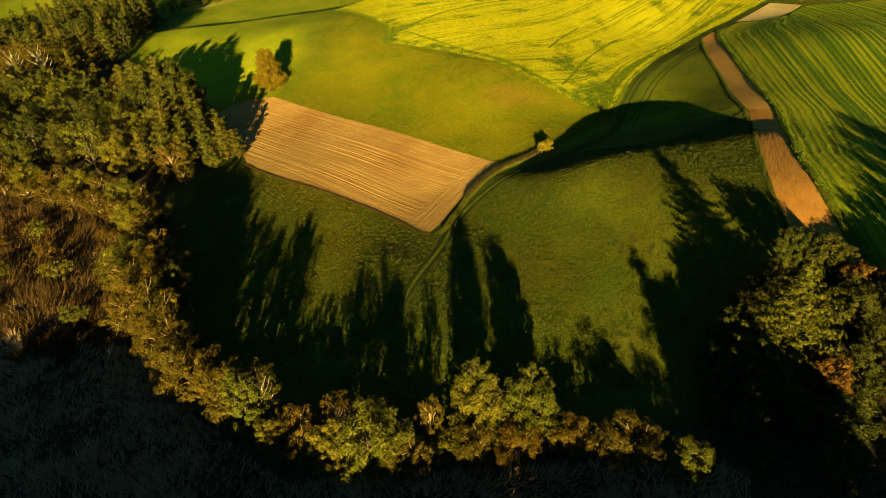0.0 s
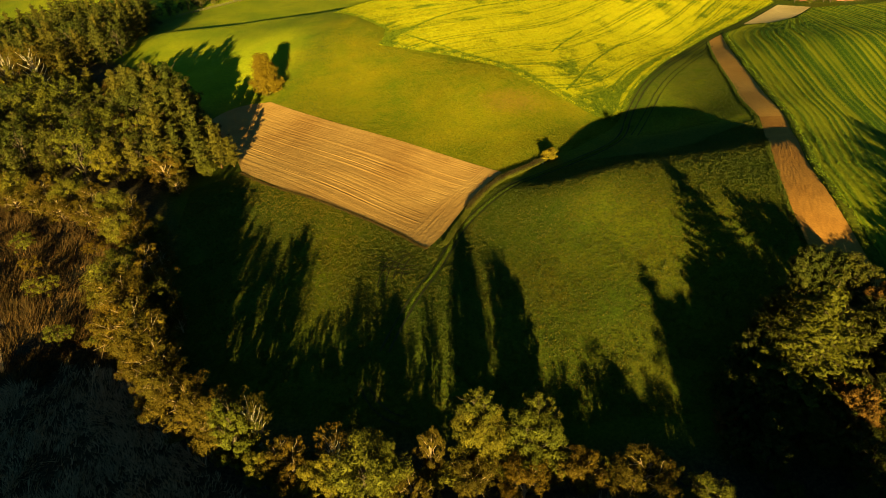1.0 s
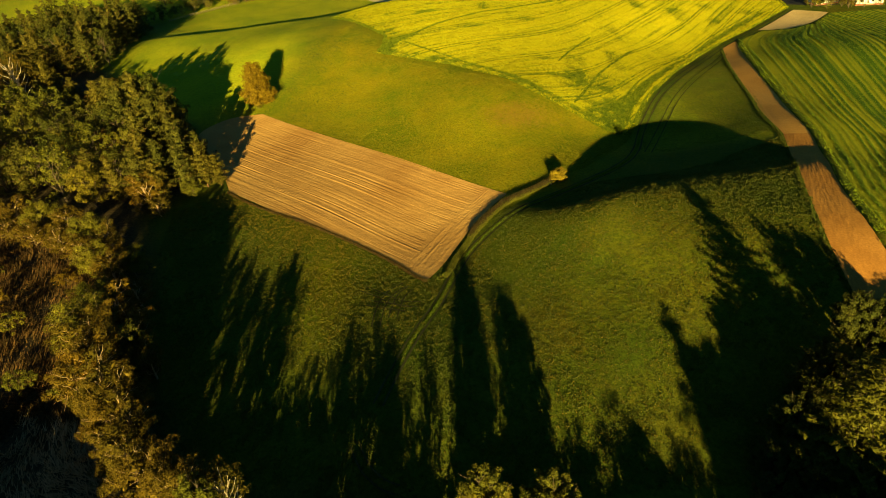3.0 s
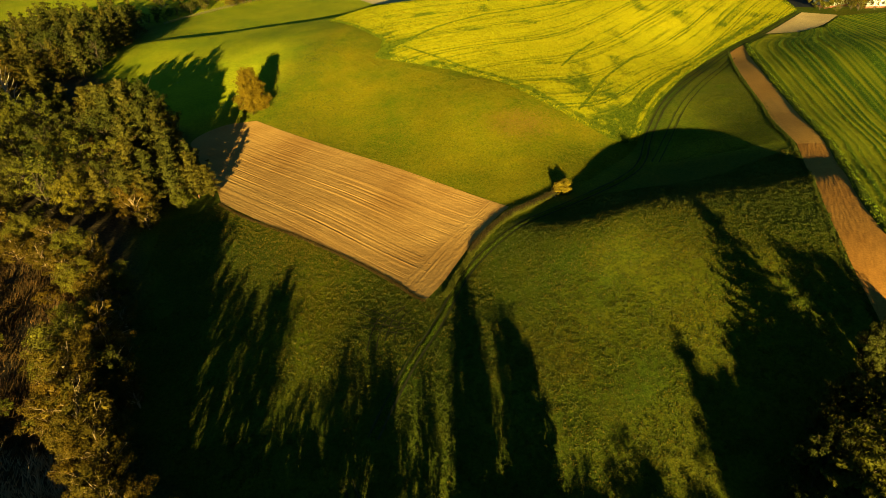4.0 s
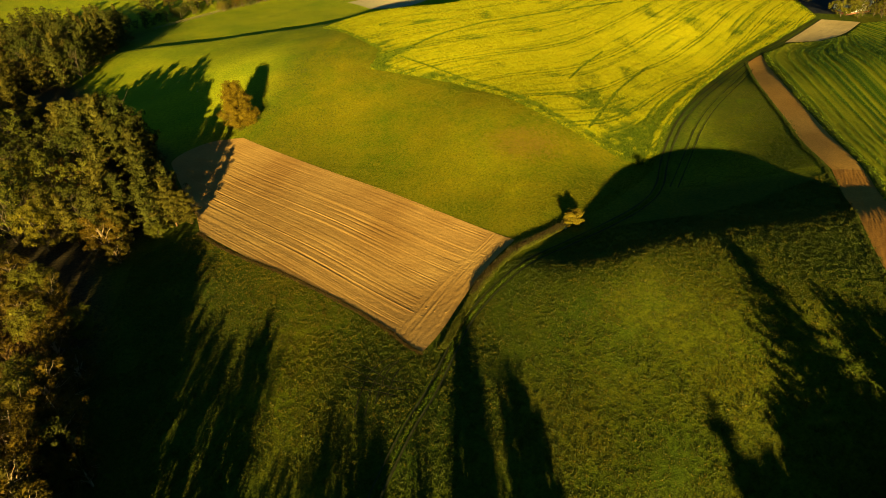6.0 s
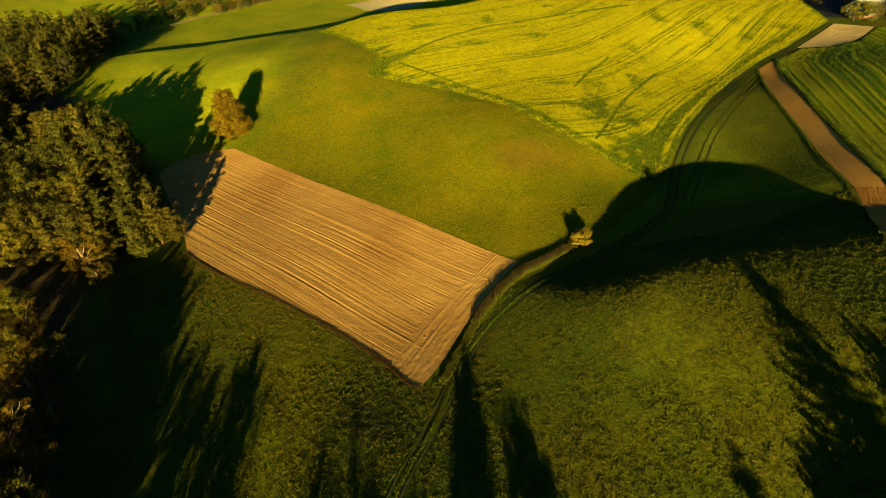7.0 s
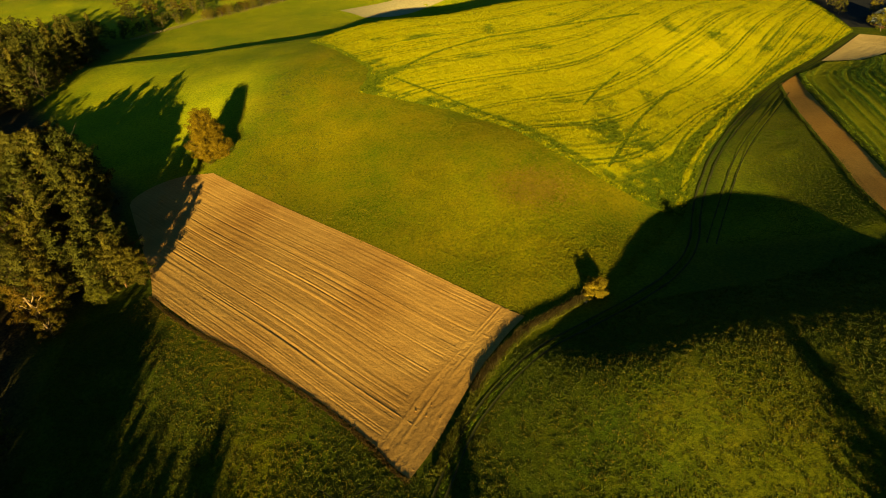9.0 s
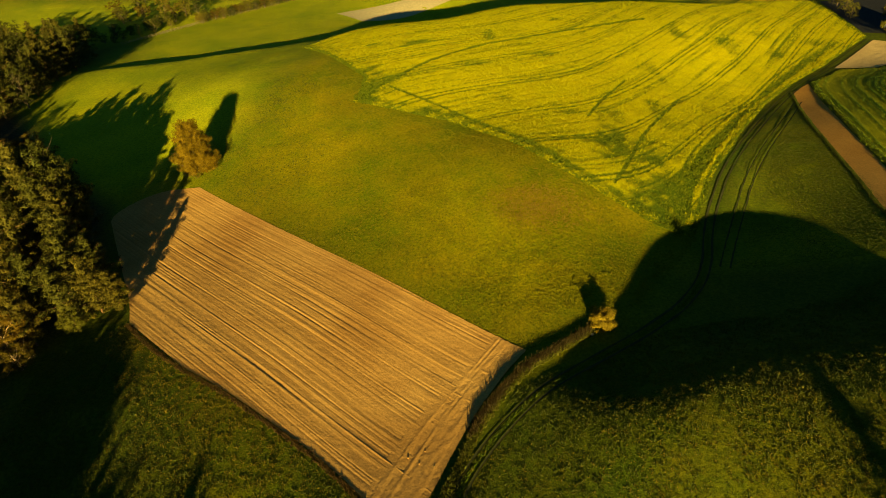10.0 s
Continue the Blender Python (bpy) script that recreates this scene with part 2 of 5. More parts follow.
# ---- mesh helpers ----
def mesh_from(name, verts, faces, mat, smooth=False):
    """A mesh from an array of corners and an array of faces with the same number of corners."""
    verts, faces = np.asarray(verts, np.float32), np.asarray(faces, np.int32)
    me = bpy.data.meshes.new(name)
    k = faces.shape[1]
    me.vertices.add(len(verts))
    me.vertices.foreach_set("co", verts.ravel())
    me.loops.add(faces.size)
    me.loops.foreach_set("vertex_index", faces.ravel())
    me.polygons.add(len(faces))
    me.polygons.foreach_set("loop_start", np.arange(0, faces.size, k, dtype=np.int32))
    if smooth:
        me.polygons.foreach_set("use_smooth", np.ones(len(faces), bool))
    for m in mat if isinstance(mat, list) else [mat]:
        me.materials.append(m)
    me.update(calc_edges=True)
    me.validate()
    return me


def grid_faces(nu, nv):
    i = np.arange(nu * nv).reshape(nu, nv)
    return np.stack([i[:-1, :-1], i[1:, :-1], i[1:, 1:], i[:-1, 1:]], -1).reshape(-1, 4)


def setting(name, me, label, category):
    return tagged(new(name, me), label, category, kind="structure")


def child(name, me, parent, label=""):
    ob = new(name, me)
    ob.parent = parent
    return tagged(ob, label)


def quilt(name, near, right, far, left, nu, nv, lift, mat):
    """A sheet between four border lines that share their ends; lift(u, v, x, y) raises it over the land."""
    a, b, c, d = smooth_line(near, nu), smooth_line(right, nv), smooth_line(far, nu), smooth_line(left, nv)
    u, v = np.linspace(0, 1, nu)[:, None, None], np.linspace(0, 1, nv)[None, :, None]
    p = (1 - v) * a[:, None] + v * c[:, None] + (1 - u) * d[None] + u * b[None]
    p -= (1 - u) * (1 - v) * a[0] + u * (1 - v) * a[-1] + (1 - u) * v * c[0] + u * v * c[-1]
    x, y = p[..., 0], p[..., 1]
    z = land(x, y) + lift(u[..., 0] + 0 * x, v[..., 0] + 0 * x, x, y)
    f = grid_faces(nu, nv)
    e1, e2 = p[1, 0] - p[0, 0], p[0, 1] - p[0, 0]
    if e1[0] * e2[1] - e1[1] * e2[0] < 0:
        f = f[:, ::-1]
    return mesh_from(name, np.stack([x, y, z], -1).reshape(-1, 3), f, mat, True)


# ---- outlines of the fields ----
PL_NEAR = [(-3.6, 128.2), (-6.4, 130.8), (-9.8, 135.8), (-18, 144), (-26.5, 150.7), (-36, 158.2), (-47, 165.5), (-56, 173), (-62.8, 180)]
PL_LEFT = [(-62.8, 180), (-66, 188), (-72, 198.5), (-83, 219), (-86.5, 226)]
PL_FAR = [(18.6, 160.8), (9.5, 169), (-3, 180.5), (-13, 189.5), (-25, 200), (-44, 217), (-64, 235.3), (-77, 236), (-86.5, 226)]
PL_RIGHT = [(-3.6, 128.2), (0.2, 133.6), (4.5, 142), (8.8, 149), (12.3, 153.5), (15, 157), (18.6, 160.8)]
TRACK = [(-13, 92), (-9.7, 100.5), (-6.2, 109), (-1.3, 118.5), (2.2, 128), (5.6, 136), (10.5, 142.5), (17, 148.3), (23.3, 152.6), (31, 157), (41, 162), (52, 171), (61, 184),
         (67.2, 199.5), (72.6, 209.3), (78.8, 219.3), (87.4, 230.9), (98.4, 244.6), (116.0, 267), (129.6, 279.9), (146.4, 291.6), (161.6, 303.9), (173.6, 313.6)]
TRACK_2 = [(64.5, 183.5), (71, 195), (77, 205), (84, 216.5), (93.5, 229.5), (111, 251.5), (123, 267)]
RAPE = [(-48.5, 336), (-35, 313), (-19, 285), (-20, 275), (-22, 268.6), (-7.7, 259.5), (9, 248), (23.5, 232.3), (35, 216.5), (46.5, 206), (56.5, 198), (62.5, 195.6), (66, 201.5), (71, 211),
        (77, 221), (85.5, 231.5), (95.8, 246.0), (113.4, 268.8), (127.9, 281.5), (144.8, 293.2), (160.8, 306.0), (174.0, 316.2), (178, 337.5), (182, 360.7), (186, 400), (100, 392), (40, 382), (12, 372), (-10, 362), (-30, 352)]
ST_LEFT = [(126, 276), (116, 246), (112, 231), (106, 207), (101, 192), (97.5, 172), (92, 157), (84.5, 140), (79, 125), (76, 115), (74.3, 107), (73, 95), (71, 80)]
ST_RIGHT = [(133.5, 280.5), (127.2, 259.5), (121.2, 238), (114.8, 212), (108, 189), (103.5, 169), (97, 151), (90, 134.5), (85.3, 115.5), (83.3, 103.5), (82.3, 94), (81, 80)]
CROP = [(x + 1.6, y) for x, y in ST_RIGHT] + [(86, 60), (300, 50), (320, 330), (215, 300), (186, 302), (169, 285.9), (157.5, 282.6), (148.2, 288.6), (136.8, 281.6)]


# ---- the ground: one sheet, fine where it is seen, out to the horizon ----
def build_ground():
    def axis(a, b, step):
        mid = np.arange(a, b + step, step)
        out = 40 * 1.35 ** np.arange(1, 16)
        return np.concatenate([(a - out)[::-1], mid, b + out])
    x, y = np.meshgrid(axis(-240, 260, 2.5), axis(-30, 520, 2.5), indexing="ij")
    near = inside([(-240, -30), (260, -30), (260, 520), (-240, 520)], x, y)
    tilled = inside(PL_NEAR + PL_LEFT[1:] + PL_FAR[::-1][1:] + PL_RIGHT[::-1][1:], x, y) | inside(ST_LEFT + ST_RIGHT[::-1], x, y) | inside([(147.5, 290.5), (160, 300.4), (174.6, 313), (186, 303.8), (169, 287.2), (157.5, 283.7)], x, y)
    field = PL_NEAR + PL_LEFT[1:] + PL_FAR[::-1][1:] + PL_RIGHT[::-1][1:]
    rim = np.minimum(away(field + field[:1], x, y), np.minimum(away(ST_LEFT, x, y), away(ST_RIGHT, x, y)))
    z = land(x, y) + near * np.clip((rim - 2) / 8, 0, 1) * (0.10 * wave(x, y, 7, 3) + 0.06 * wave(x, y, 3.2, 4))
    z = z - 0.35 * (tilled & (rim > 2.6))
    far = np.maximum(0, np.hypot(x, y - 200) - 450)
    z = z + 14 * wave(x, y, 420, 5) * np.clip(far / 500, 0, 1)
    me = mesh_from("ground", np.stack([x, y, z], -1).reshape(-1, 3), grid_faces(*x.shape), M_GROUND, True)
    meadow = [(-70, 238), (-44, 218), (-6, 182), (19, 161), (40, 172), (64, 196), (30, 232), (-20, 270), (-18, 288), (-38, 314), (-52, 300), (-58, 262)]
    soft = lambda poly, w: np.clip(0.5 + np.where(inside(poly, x, y), 1, -1) * away(poly + poly[:1], x, y) / w, 0, 1)
    dry = soft(meadow, 34)
    dry = np.maximum(dry, 0.45 * np.exp(-((x + 28) / 8) ** 2 - ((y - 128) / 20) ** 2) + 0.22 * np.exp(-((x - 45) / 24) ** 2 - ((y - 118) / 20) ** 2))
    green = soft([(-70, 238), (-52, 262), (-45, 300), (-40, 330), (-30, 380), (200, 400), (300, 520), (-300, 520), (-300, 430), (-150, 420), (-150, 260), (-110, 215)], 36)
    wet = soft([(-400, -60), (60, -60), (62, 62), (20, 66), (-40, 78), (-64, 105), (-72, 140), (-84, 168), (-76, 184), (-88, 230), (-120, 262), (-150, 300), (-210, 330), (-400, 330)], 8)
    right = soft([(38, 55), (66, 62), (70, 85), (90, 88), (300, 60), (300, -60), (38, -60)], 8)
    wedge = soft([(62, 184), (80, 180), (97, 172), (106, 207), (113, 234), (123, 272), (110, 254), (86, 225), (74, 205)], 6)
    green = np.maximum(green, 0.35 * wedge)
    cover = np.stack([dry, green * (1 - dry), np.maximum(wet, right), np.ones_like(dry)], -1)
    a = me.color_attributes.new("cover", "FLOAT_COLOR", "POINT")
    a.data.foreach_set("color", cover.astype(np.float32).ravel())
    return setting("ground", me, "rolling meadow turf with olive and yellow patches", "ground")


build_ground()


def furrows(q, p):
    """Height of the harrow lines: q metres across them, p along them."""
    q = q + 0.12 * wave(p, q * 0.2, 22, 11)
    fine = 0.034 * wave(q, p * 0.012, 0.3, 12) + 0.024 * wave(q, p * 0.01, 0.7, 13)
    passes = -0.17 * np.clip(wave(q, p * 0.014, 0.62, 16) - 0.55, 0, 1) + 0.16 * np.clip(wave(q, p * 0.011, 0.5, 18) - 0.6, 0, 1) - 0.05 * np.clip(wave(q, p * 0.02, 1.7, 17) - 0.4, 0, 1)
    return 0.09 + fine + passes + 0.026 * wave(p, q, 0.55, 14) + 0.03 * wave(p, q, 9, 15)


def build_ploughed():
    # rows of corners laid along the furrows, each from one short side to the other, held within the long sides
    along, over = np.array([-0.743, 0.669]), np.array([0.669, 0.743])

    def border(line, by):
        p = smooth_line(line, 200)
        p = np.stack([p @ along, p @ over], 1)
        return p[np.argsort(p[:, by])]
    near, far, right, left = border(PL_NEAR, 0), border(PL_FAR[:-2], 0), border(PL_RIGHT, 1), border(PL_LEFT + [(-77, 236), (-64, 235.3)], 1)
    rows, n = np.arange(91.7, 132.3, 0.115), 200
    p0, p1 = np.interp(rows, right[:, 1], right[:, 0]), np.interp(rows, left[:, 1], left[:, 0])
    p = p0[:, None] + (p1 - p0)[:, None] * np.linspace(0, 1, n)
    q = np.clip(rows[:, None] + 0 * p, np.where(p < near[-1, 0], np.interp(p, near[:, 0], near[:, 1]), 0), np.interp(p, far[:, 0], far[:, 1], right=999))
    xy = q[..., None] * over + p[..., None] * along
    z = land(xy[..., 0], xy[..., 1]) + furrows(xy @ over, xy @ along)
    me = mesh_from("ploughed_field", np.concatenate([xy, z[..., None]], -1).reshape(-1, 3), grid_faces(len(rows), n)[:, ::-1], M_SOIL, True)
    if me.polygons[5000].normal.z < 0:
        me.flip_normals()
    setting("ploughed_field", me, "freshly harrowed tan soil plot with fine furrows", "field")
    # the headland worked the other way, along the short side
    inner = [(-9.4, 135.4), (-7, 141), (-2, 148.3), (3, 154), (6.5, 157.7), (10, 161.3), (13.2, 165.2)]
    me = quilt("headland", PL_RIGHT, [PL_RIGHT[-1], inner[-1]], inner, [PL_RIGHT[0], inner[0]], 90, 60,
               lambda u, v, x, y: 0.09 + 0.04 * np.clip(8 * (1 - v), 0, 1) + (0.05 * wave(v * 8, u * 1.5, 0.45, 22) + 0.035 * wave(x, y, 0.6, 21)) * np.clip(6 * (1 - v), 0, 1), M_SOIL)
    setting("headland", me, "tilled tan headland with lengthwise tyre marks", "field")


build_ploughed()


def build_clods():
    """Clods turned up on the headland and a pale stone by the bank, each a squashed, dented ball."""
    for n, (x, y, r, mat, name, label) in enumerate([
            (-2.8, 141.6, 0.19, M_SOIL, "soil_clod", "large clod of tan soil on the headland"), (-1.0, 140.3, 0.15, M_SOIL, "soil_clod", "large clod of tan soil on the headland"),
            (1.4, 139.4, 0.17, M_SOIL, "soil_clod", "large clod of tan soil on the headland"), (-0.1, 142.5, 0.14, M_SOIL, "soil_clod", "large clod of tan soil on the headland"),
            (30.9, 162.6, 0.32, M_PALE, "field_stone", "pale grey field stone beside the bank")]):
        bm = bmesh.new()
        bmesh.ops.create_icosphere(bm, subdivisions=2, radius=r)
        rng = random.Random(200 + n)
        for v in bm.verts:
            v.co *= rng.uniform(0.8, 1.15)
            v.co.z *= 0.6
        me = bpy.data.meshes.new(name)
        bm.to_mesh(me)
        bm.free()
        me.materials.append(mat)
        ob = tagged(new(name, me), label, "clod" if mat is M_SOIL else "stone", "clods on the headland" if mat is M_SOIL else "")
        ob.location = (x, y, float(land(x, y)) + 0.13 + r * 0.2)


build_clods()

for left, right, mat, rough, label in (
        (ST_LEFT[:6], ST_RIGHT[:6], M_STRIP, 0.6, "narrow strip of bare tan tilled soil"),
        (ST_LEFT[5:], ST_RIGHT[5:], M_CLODDY, 3.2, "cloddy reddish-brown lower end of the bare strip")):
    me = quilt("soil_strip", left, [left[-1], right[-1]], right, [left[0], right[0]], 560, 64,
               lambda u, v, x, y: 0.09 + 0.014 * wave(v * 20, u * 9, 1.0, 30) + rough * (0.009 * wave(v * 30, u * 60, 1.0, 31) + 0.004 * wave(x, y, 2.2, 32)), mat)
    setting("soil_strip", me, label, "field")
crest = [(x + 2.8, y - 0.3) for x, y in ST_RIGHT]
me = quilt("field_bank", ST_RIGHT, [ST_RIGHT[-1], crest[-1]], crest, [ST_RIGHT[0], crest[0]], 320, 12,
           lambda u, v, x, y: 0.05 + (0.42 + 0.12 * wave(u * 100, v, 1.5, 35)) * np.clip(v * 5, 0, 1) * np.clip(1.9 * (1 - v), 0, 1) + 0.08 * wave(x, y, 0.7, 37), M_GROUND)
setting("field_bank", me, "low grassy step between the crop and the bare strip", "bank")
me = quilt("soil_plot", [(147.5, 290.5), (160, 300.4), (174.6, 313)], [(174.6, 313), (186, 303.8)], [(157.5, 283.7), (169, 287.2), (186, 303.8)], [(147.5, 290.5), (157.5, 283.7)], 60, 40,
           lambda u, v, x, y: 0.07 + 0.05 * wave(x, y, 1.2, 33), M_PLOT)
setting("soil_plot", me, "small pale tilled plot beside the lane", "field")
me = quilt("stubble_field", [(-34, 434), (18, 462), (60, 484)], [(60, 484), (45, 500)], [(-50, 450), (0, 478), (45, 500)], [(-34, 434), (-50, 450)], 60, 30,
           lambda u, v, x, y: 0.12 + 0.05 * wave(x, y, 2, 34), M_PALE)
setting("stubble_field", me, "pale stubble field beyond the crest", "field")


def build_ruts(name, line, gap, width, label):
    p = smooth_line(line, 420)
    d = np.gradient(p, axis=0)
    d /= np.linalg.norm(d, axis=1)[:, None]
    side = np.stack([-d[:, 1], d[:, 0]], 1)
    for s in (-gap, gap):
        w = width * (1 + 0.35 * wave(np.arange(420), 0, 5, int(50 + s * 3)))
        mid = p + side * (s + 0.07 * wave(np.arange(420), 3, 9, 8)[:, None])
        rows = np.stack([mid + side * (k * w)[:, None] for k in (-0.5, 0, 0.5)], 1)
        z = land(rows[..., 0], rows[..., 1]) + np.array([0.20, 0.15, 0.20])
        setting(name, mesh_from(name, np.concatenate([rows, z[..., None]], -1).reshape(-1, 3), grid_faces(420, 3)[:, ::-1], M_RUT, True), label, "track")


build_ruts("wheel_track", TRACK, 0.95, 0.42, "worn dark wheel rut of a farm track")
for line in ([(-8.6, 127.2), (-11.4, 125.4), (-13.1, 122.3), (-14.1, 118.4), (-14.6, 113)], [(-7.5, 125.5), (-9.4, 123.6), (-10.3, 120.1), (-11.1, 115.4)],
             [(-18.4, 127.1), (-14.2, 124.2), (-10.1, 120.1), (-5.4, 119.0)], [(-16.8, 121.5), (-12.9, 120.0), (-8.1, 118.0)]):
    build_ruts("wheel_track", line, 0.9, 0.26, "faint curved wheel mark where a tractor turned")
build_ruts("wheel_track", [(-16.6, 84.4), (-14.7, 80.0), (-11.9, 77.0), (-9.2, 75.7)], 0.8, 0.3, "faint curved wheel mark where a tractor turned")
build_ruts("wheel_track", TRACK_2, 1.0, 0.3, "faint wheel rut in the grass")


# ---- plants in their thousands ----
def blades(name, xy, height, width, mat, seed, per=3, lean=0.5, lift=0.0, top=None, lodged=None):
    """Tufts of flat blades: per blades at each place, each a triangle."""
    rng = np.random.RandomState(seed)
    n = len(xy)
    base = np.repeat(np.column_stack([xy, land(xy[:, 0], xy[:, 1]) + lift]), per, 0)
    k = n * per
    a, b = rng.uniform(0, 2 * np.pi, k), rng.uniform(0, 2 * np.pi, k)
    if lodged is not None:
        b = np.repeat(lodged, per) + rng.normal(0, 0.8, k)
    hh = np.repeat(height * rng.uniform(0.55, 1.35, n) * (np.ones(n) if top is None else top), per) * rng.uniform(0.7, 1.2, k)
    ww = width * rng.uniform(0.6, 1.3, k)
    off = np.column_stack([np.cos(b), np.sin(b), 0 * a]) * (width * 0.6 * rng.rand(k))[:, None]
    w = np.column_stack([np.cos(a), np.sin(a), 0 * a]) * ww[:, None] * 0.5
    tip = np.column_stack([np.cos(b) * lean * hh, np.sin(b) * lean * hh, hh])
    v = np.stack([base + off - w, base + off + w, base + off + tip], 1).reshape(-1, 3)
    return mesh_from(name, v, np.arange(3 * k).reshape(-1, 3), mat)


def strewn(poly, per_m2, seed):
    rng = np.random.RandomState(seed)
    p = np.array(poly)
    lo, hi = p.min(0), p.max(0)
    xy = rng.uniform(lo, hi, (int(per_m2 * np.prod(hi - lo)), 2))
    return xy[inside(poly, xy[:, 0], xy[:, 1])]


def stuff(name, me, label, category):
    return tagged(new(name, me), label, category, kind="stuff")


def rape_bare(x, y):
    """How thin the flowers stand: field edge, drilling rows, tramlines, the green band along the lane and green patches."""
    d = away(RAPE + RAPE[:1], x, y)
    band = away([(60.6, 201), (66, 210.5), (71, 219.5), (77.5, 229), (89, 243), (102, 258.6), (120.5, 280), (135, 293), (150.5, 306), (160, 314)], x, y)
    q = y - (0.30 * x + 7.0 * np.log1p(np.exp((x - 58) / 9))) + 2.0 * wave(x, y, 30, 47)
    q2 = q + 0.4 * wave(x, y, 12, 50)
    row = 0.5 * np.clip(3.0 * wave(q2, 0.045 * x, 0.9, 51) - 0.9, 0, 1) + 0.35 * np.clip(3.0 * wave(q2, 0.06 * x, 2.1, 52) - 1.2, 0, 1)
    tram = 0.8 * (np.abs(np.abs(q % 21 - 10.5) - 1.0) < 0.36)
    line = lambda path, w: away(path, x, y) < w * (1 + 0.3 * wave(x, y, 2, 59))
    cross = 0.85 * (line([(48, 213), (51.1, 217.5), (63.4, 239), (82.5, 265)], 0.5) | line([(49.5, 249), (55.8, 259.6), (68, 276)], 0.45) | line([(-9.8, 275), (6.3, 258.5), (20.3, 241.3), (30, 229)], 0.5) | line([(-22, 269), (-8, 281), (3.5, 292.6), (24.7, 307.6), (52, 318), (90, 331)], 0.9))
    blot = 0.75 + 0.6 * wave(x, y, 2.5, 49)
    patch = np.exp(-((x - 61) / 10) ** 4 - ((y - 206) / 11) ** 4) * (blot + 0.2) + 0.6 * blot * np.exp(-(away([(50, 228), (54, 240), (57, 252)], x, y) / 4) ** 4) + 0.62 * blot * np.exp(-((x - 61) / 12) ** 4 - ((y - 228) / 11) ** 4)
    patch = patch + 0.8 * blot * np.exp(-((x + 15) / 6) ** 2 - ((y - 272) / 5) ** 2) + 0.75 * blot * np.exp(-((d - 3.2) / 1.6) ** 4) * (away([(-14, 268), (4, 255), (20, 238), (36, 218), (52, 206)], x, y) < 14)
    fade = 0.55 * np.exp(-(away([(-49, 336), (-36, 313), (-20, 287), (-15, 282)], x, y) / 7) ** 2) * (0.7 + 0.6 * wave(x, y, 1.7, 58))
    patch = patch + fade
    spots = 0.8 * np.clip(wave(x, y, 9, 44) * 2 - 1.15, 0, 1)
    rim = away([(62.5, 195.6), (71, 211), (85.5, 231.5), (113.4, 268.8), (127.9, 281.5), (144.8, 293.2), (160.8, 306)], x, y) < 2.9 + 0.7 * wave(x, y, 3, 57)
    patch, row = patch * (1 - 0.7 * rim), row * (1 - 0.7 * rim)
    return np.clip(np.clip((390 - y) / 100, 0.35, 1) * (np.exp(-(band / 1.9) ** 4) + 0.8 * (np.abs(band - 3.2) < 0.35)) * (1 - 0.6 * rim) * (0.85 + 0.3 * wave(x, y, 1.5, 56)) + 0.4 * (d < 1.5) + row + tram + cross + patch + spots, 0, 1)


def build_rape():
    # a closed canopy of leaf and flower, tramlines left open, with single heads over it
    x, y = np.meshgrid(np.arange(-52, 192, 0.5), np.arange(194, 402, 0.5), indexing="ij")
    ok = inside(RAPE, x, y)
    edge = away(RAPE + RAPE[:1], x, y)
    bare = rape_bare(x, y)
    z = land(x, y) + 0.6 * np.clip(edge / 2, 0.25, 1) * (1 - 0.45 * bare) + 0.12 * wave(x, y, 1.3, 41) + 0.10 * wave(x, y, 4, 42)
    f = grid_faces(*x.shape)
    f = f[ok.ravel()[f].all(1)]
    used, f = np.unique(f, return_inverse=True)
    me = mesh_from("rape_canopy", np.stack([x, y, z], -1).reshape(-1, 3)[used], f.reshape(-1, 4), M_CANOPY, True)
    a = me.color_attributes.new("cover", "FLOAT_COLOR", "POINT")
    b = bare.ravel()[used]
    a.data.foreach_set("color", np.stack([b, b, b, 1 + 0 * b], -1).astype(np.float32).ravel())
    stuff("rape_canopy", me, "dense layer of leaf and flower under the tall rapeseed", "crop")
    xy = strewn(RAPE, 5.0, 43)
    xy = xy[xy[:, 1] < 372]
    flower = np.random.RandomState(45).rand(len(xy)) > 1.25 * rape_bare(*xy.T)
    stuff("rapeseed", blades("rapeseed", xy[flower], 0.5, 0.22, M_RAPE, 46, 3, 0.6, 0.4), "rapeseed plants in full yellow flower", "crop")
    stuff("rape_leaves", blades("rape_leaves", xy[~flower], 0.5, 0.26, M_RAPE_LEAF, 48, 6, 0.7, 0.2), "green unflowered rapeseed plants", "crop")


build_rape()


def crop_rows(x, y):
    """Lushness of the drilled rows, which follow the soil strip and swing round at the field's head."""
    side = away(ST_RIGHT, x, y)
    head = away([(136, 281), (148, 288), (157, 282), (169, 285.5), (186, 301), (215, 300)], x, y) + 1.4 * np.maximum(side - 17, 0) + 2
    s = -3.0 * np.log(np.exp(-side / 3.0) + np.exp(-head / 3.0)) + 0.5 * wave(x, y, 40, 52)
    return 0.7 * np.sin(s * 2 * np.pi / 2.1) + 1.3 * wave(s, 0.010 * y, 0.8, 53) + 0.6 * wave(s, 0.012 * y, 3.1, 58) + 0.15 - 0.75 * np.exp(-(s / 16) ** 2) + 0.35 * np.exp(-((s - 26) / 7) ** 2) + 0.2 * wave(x, y, 11, 54)


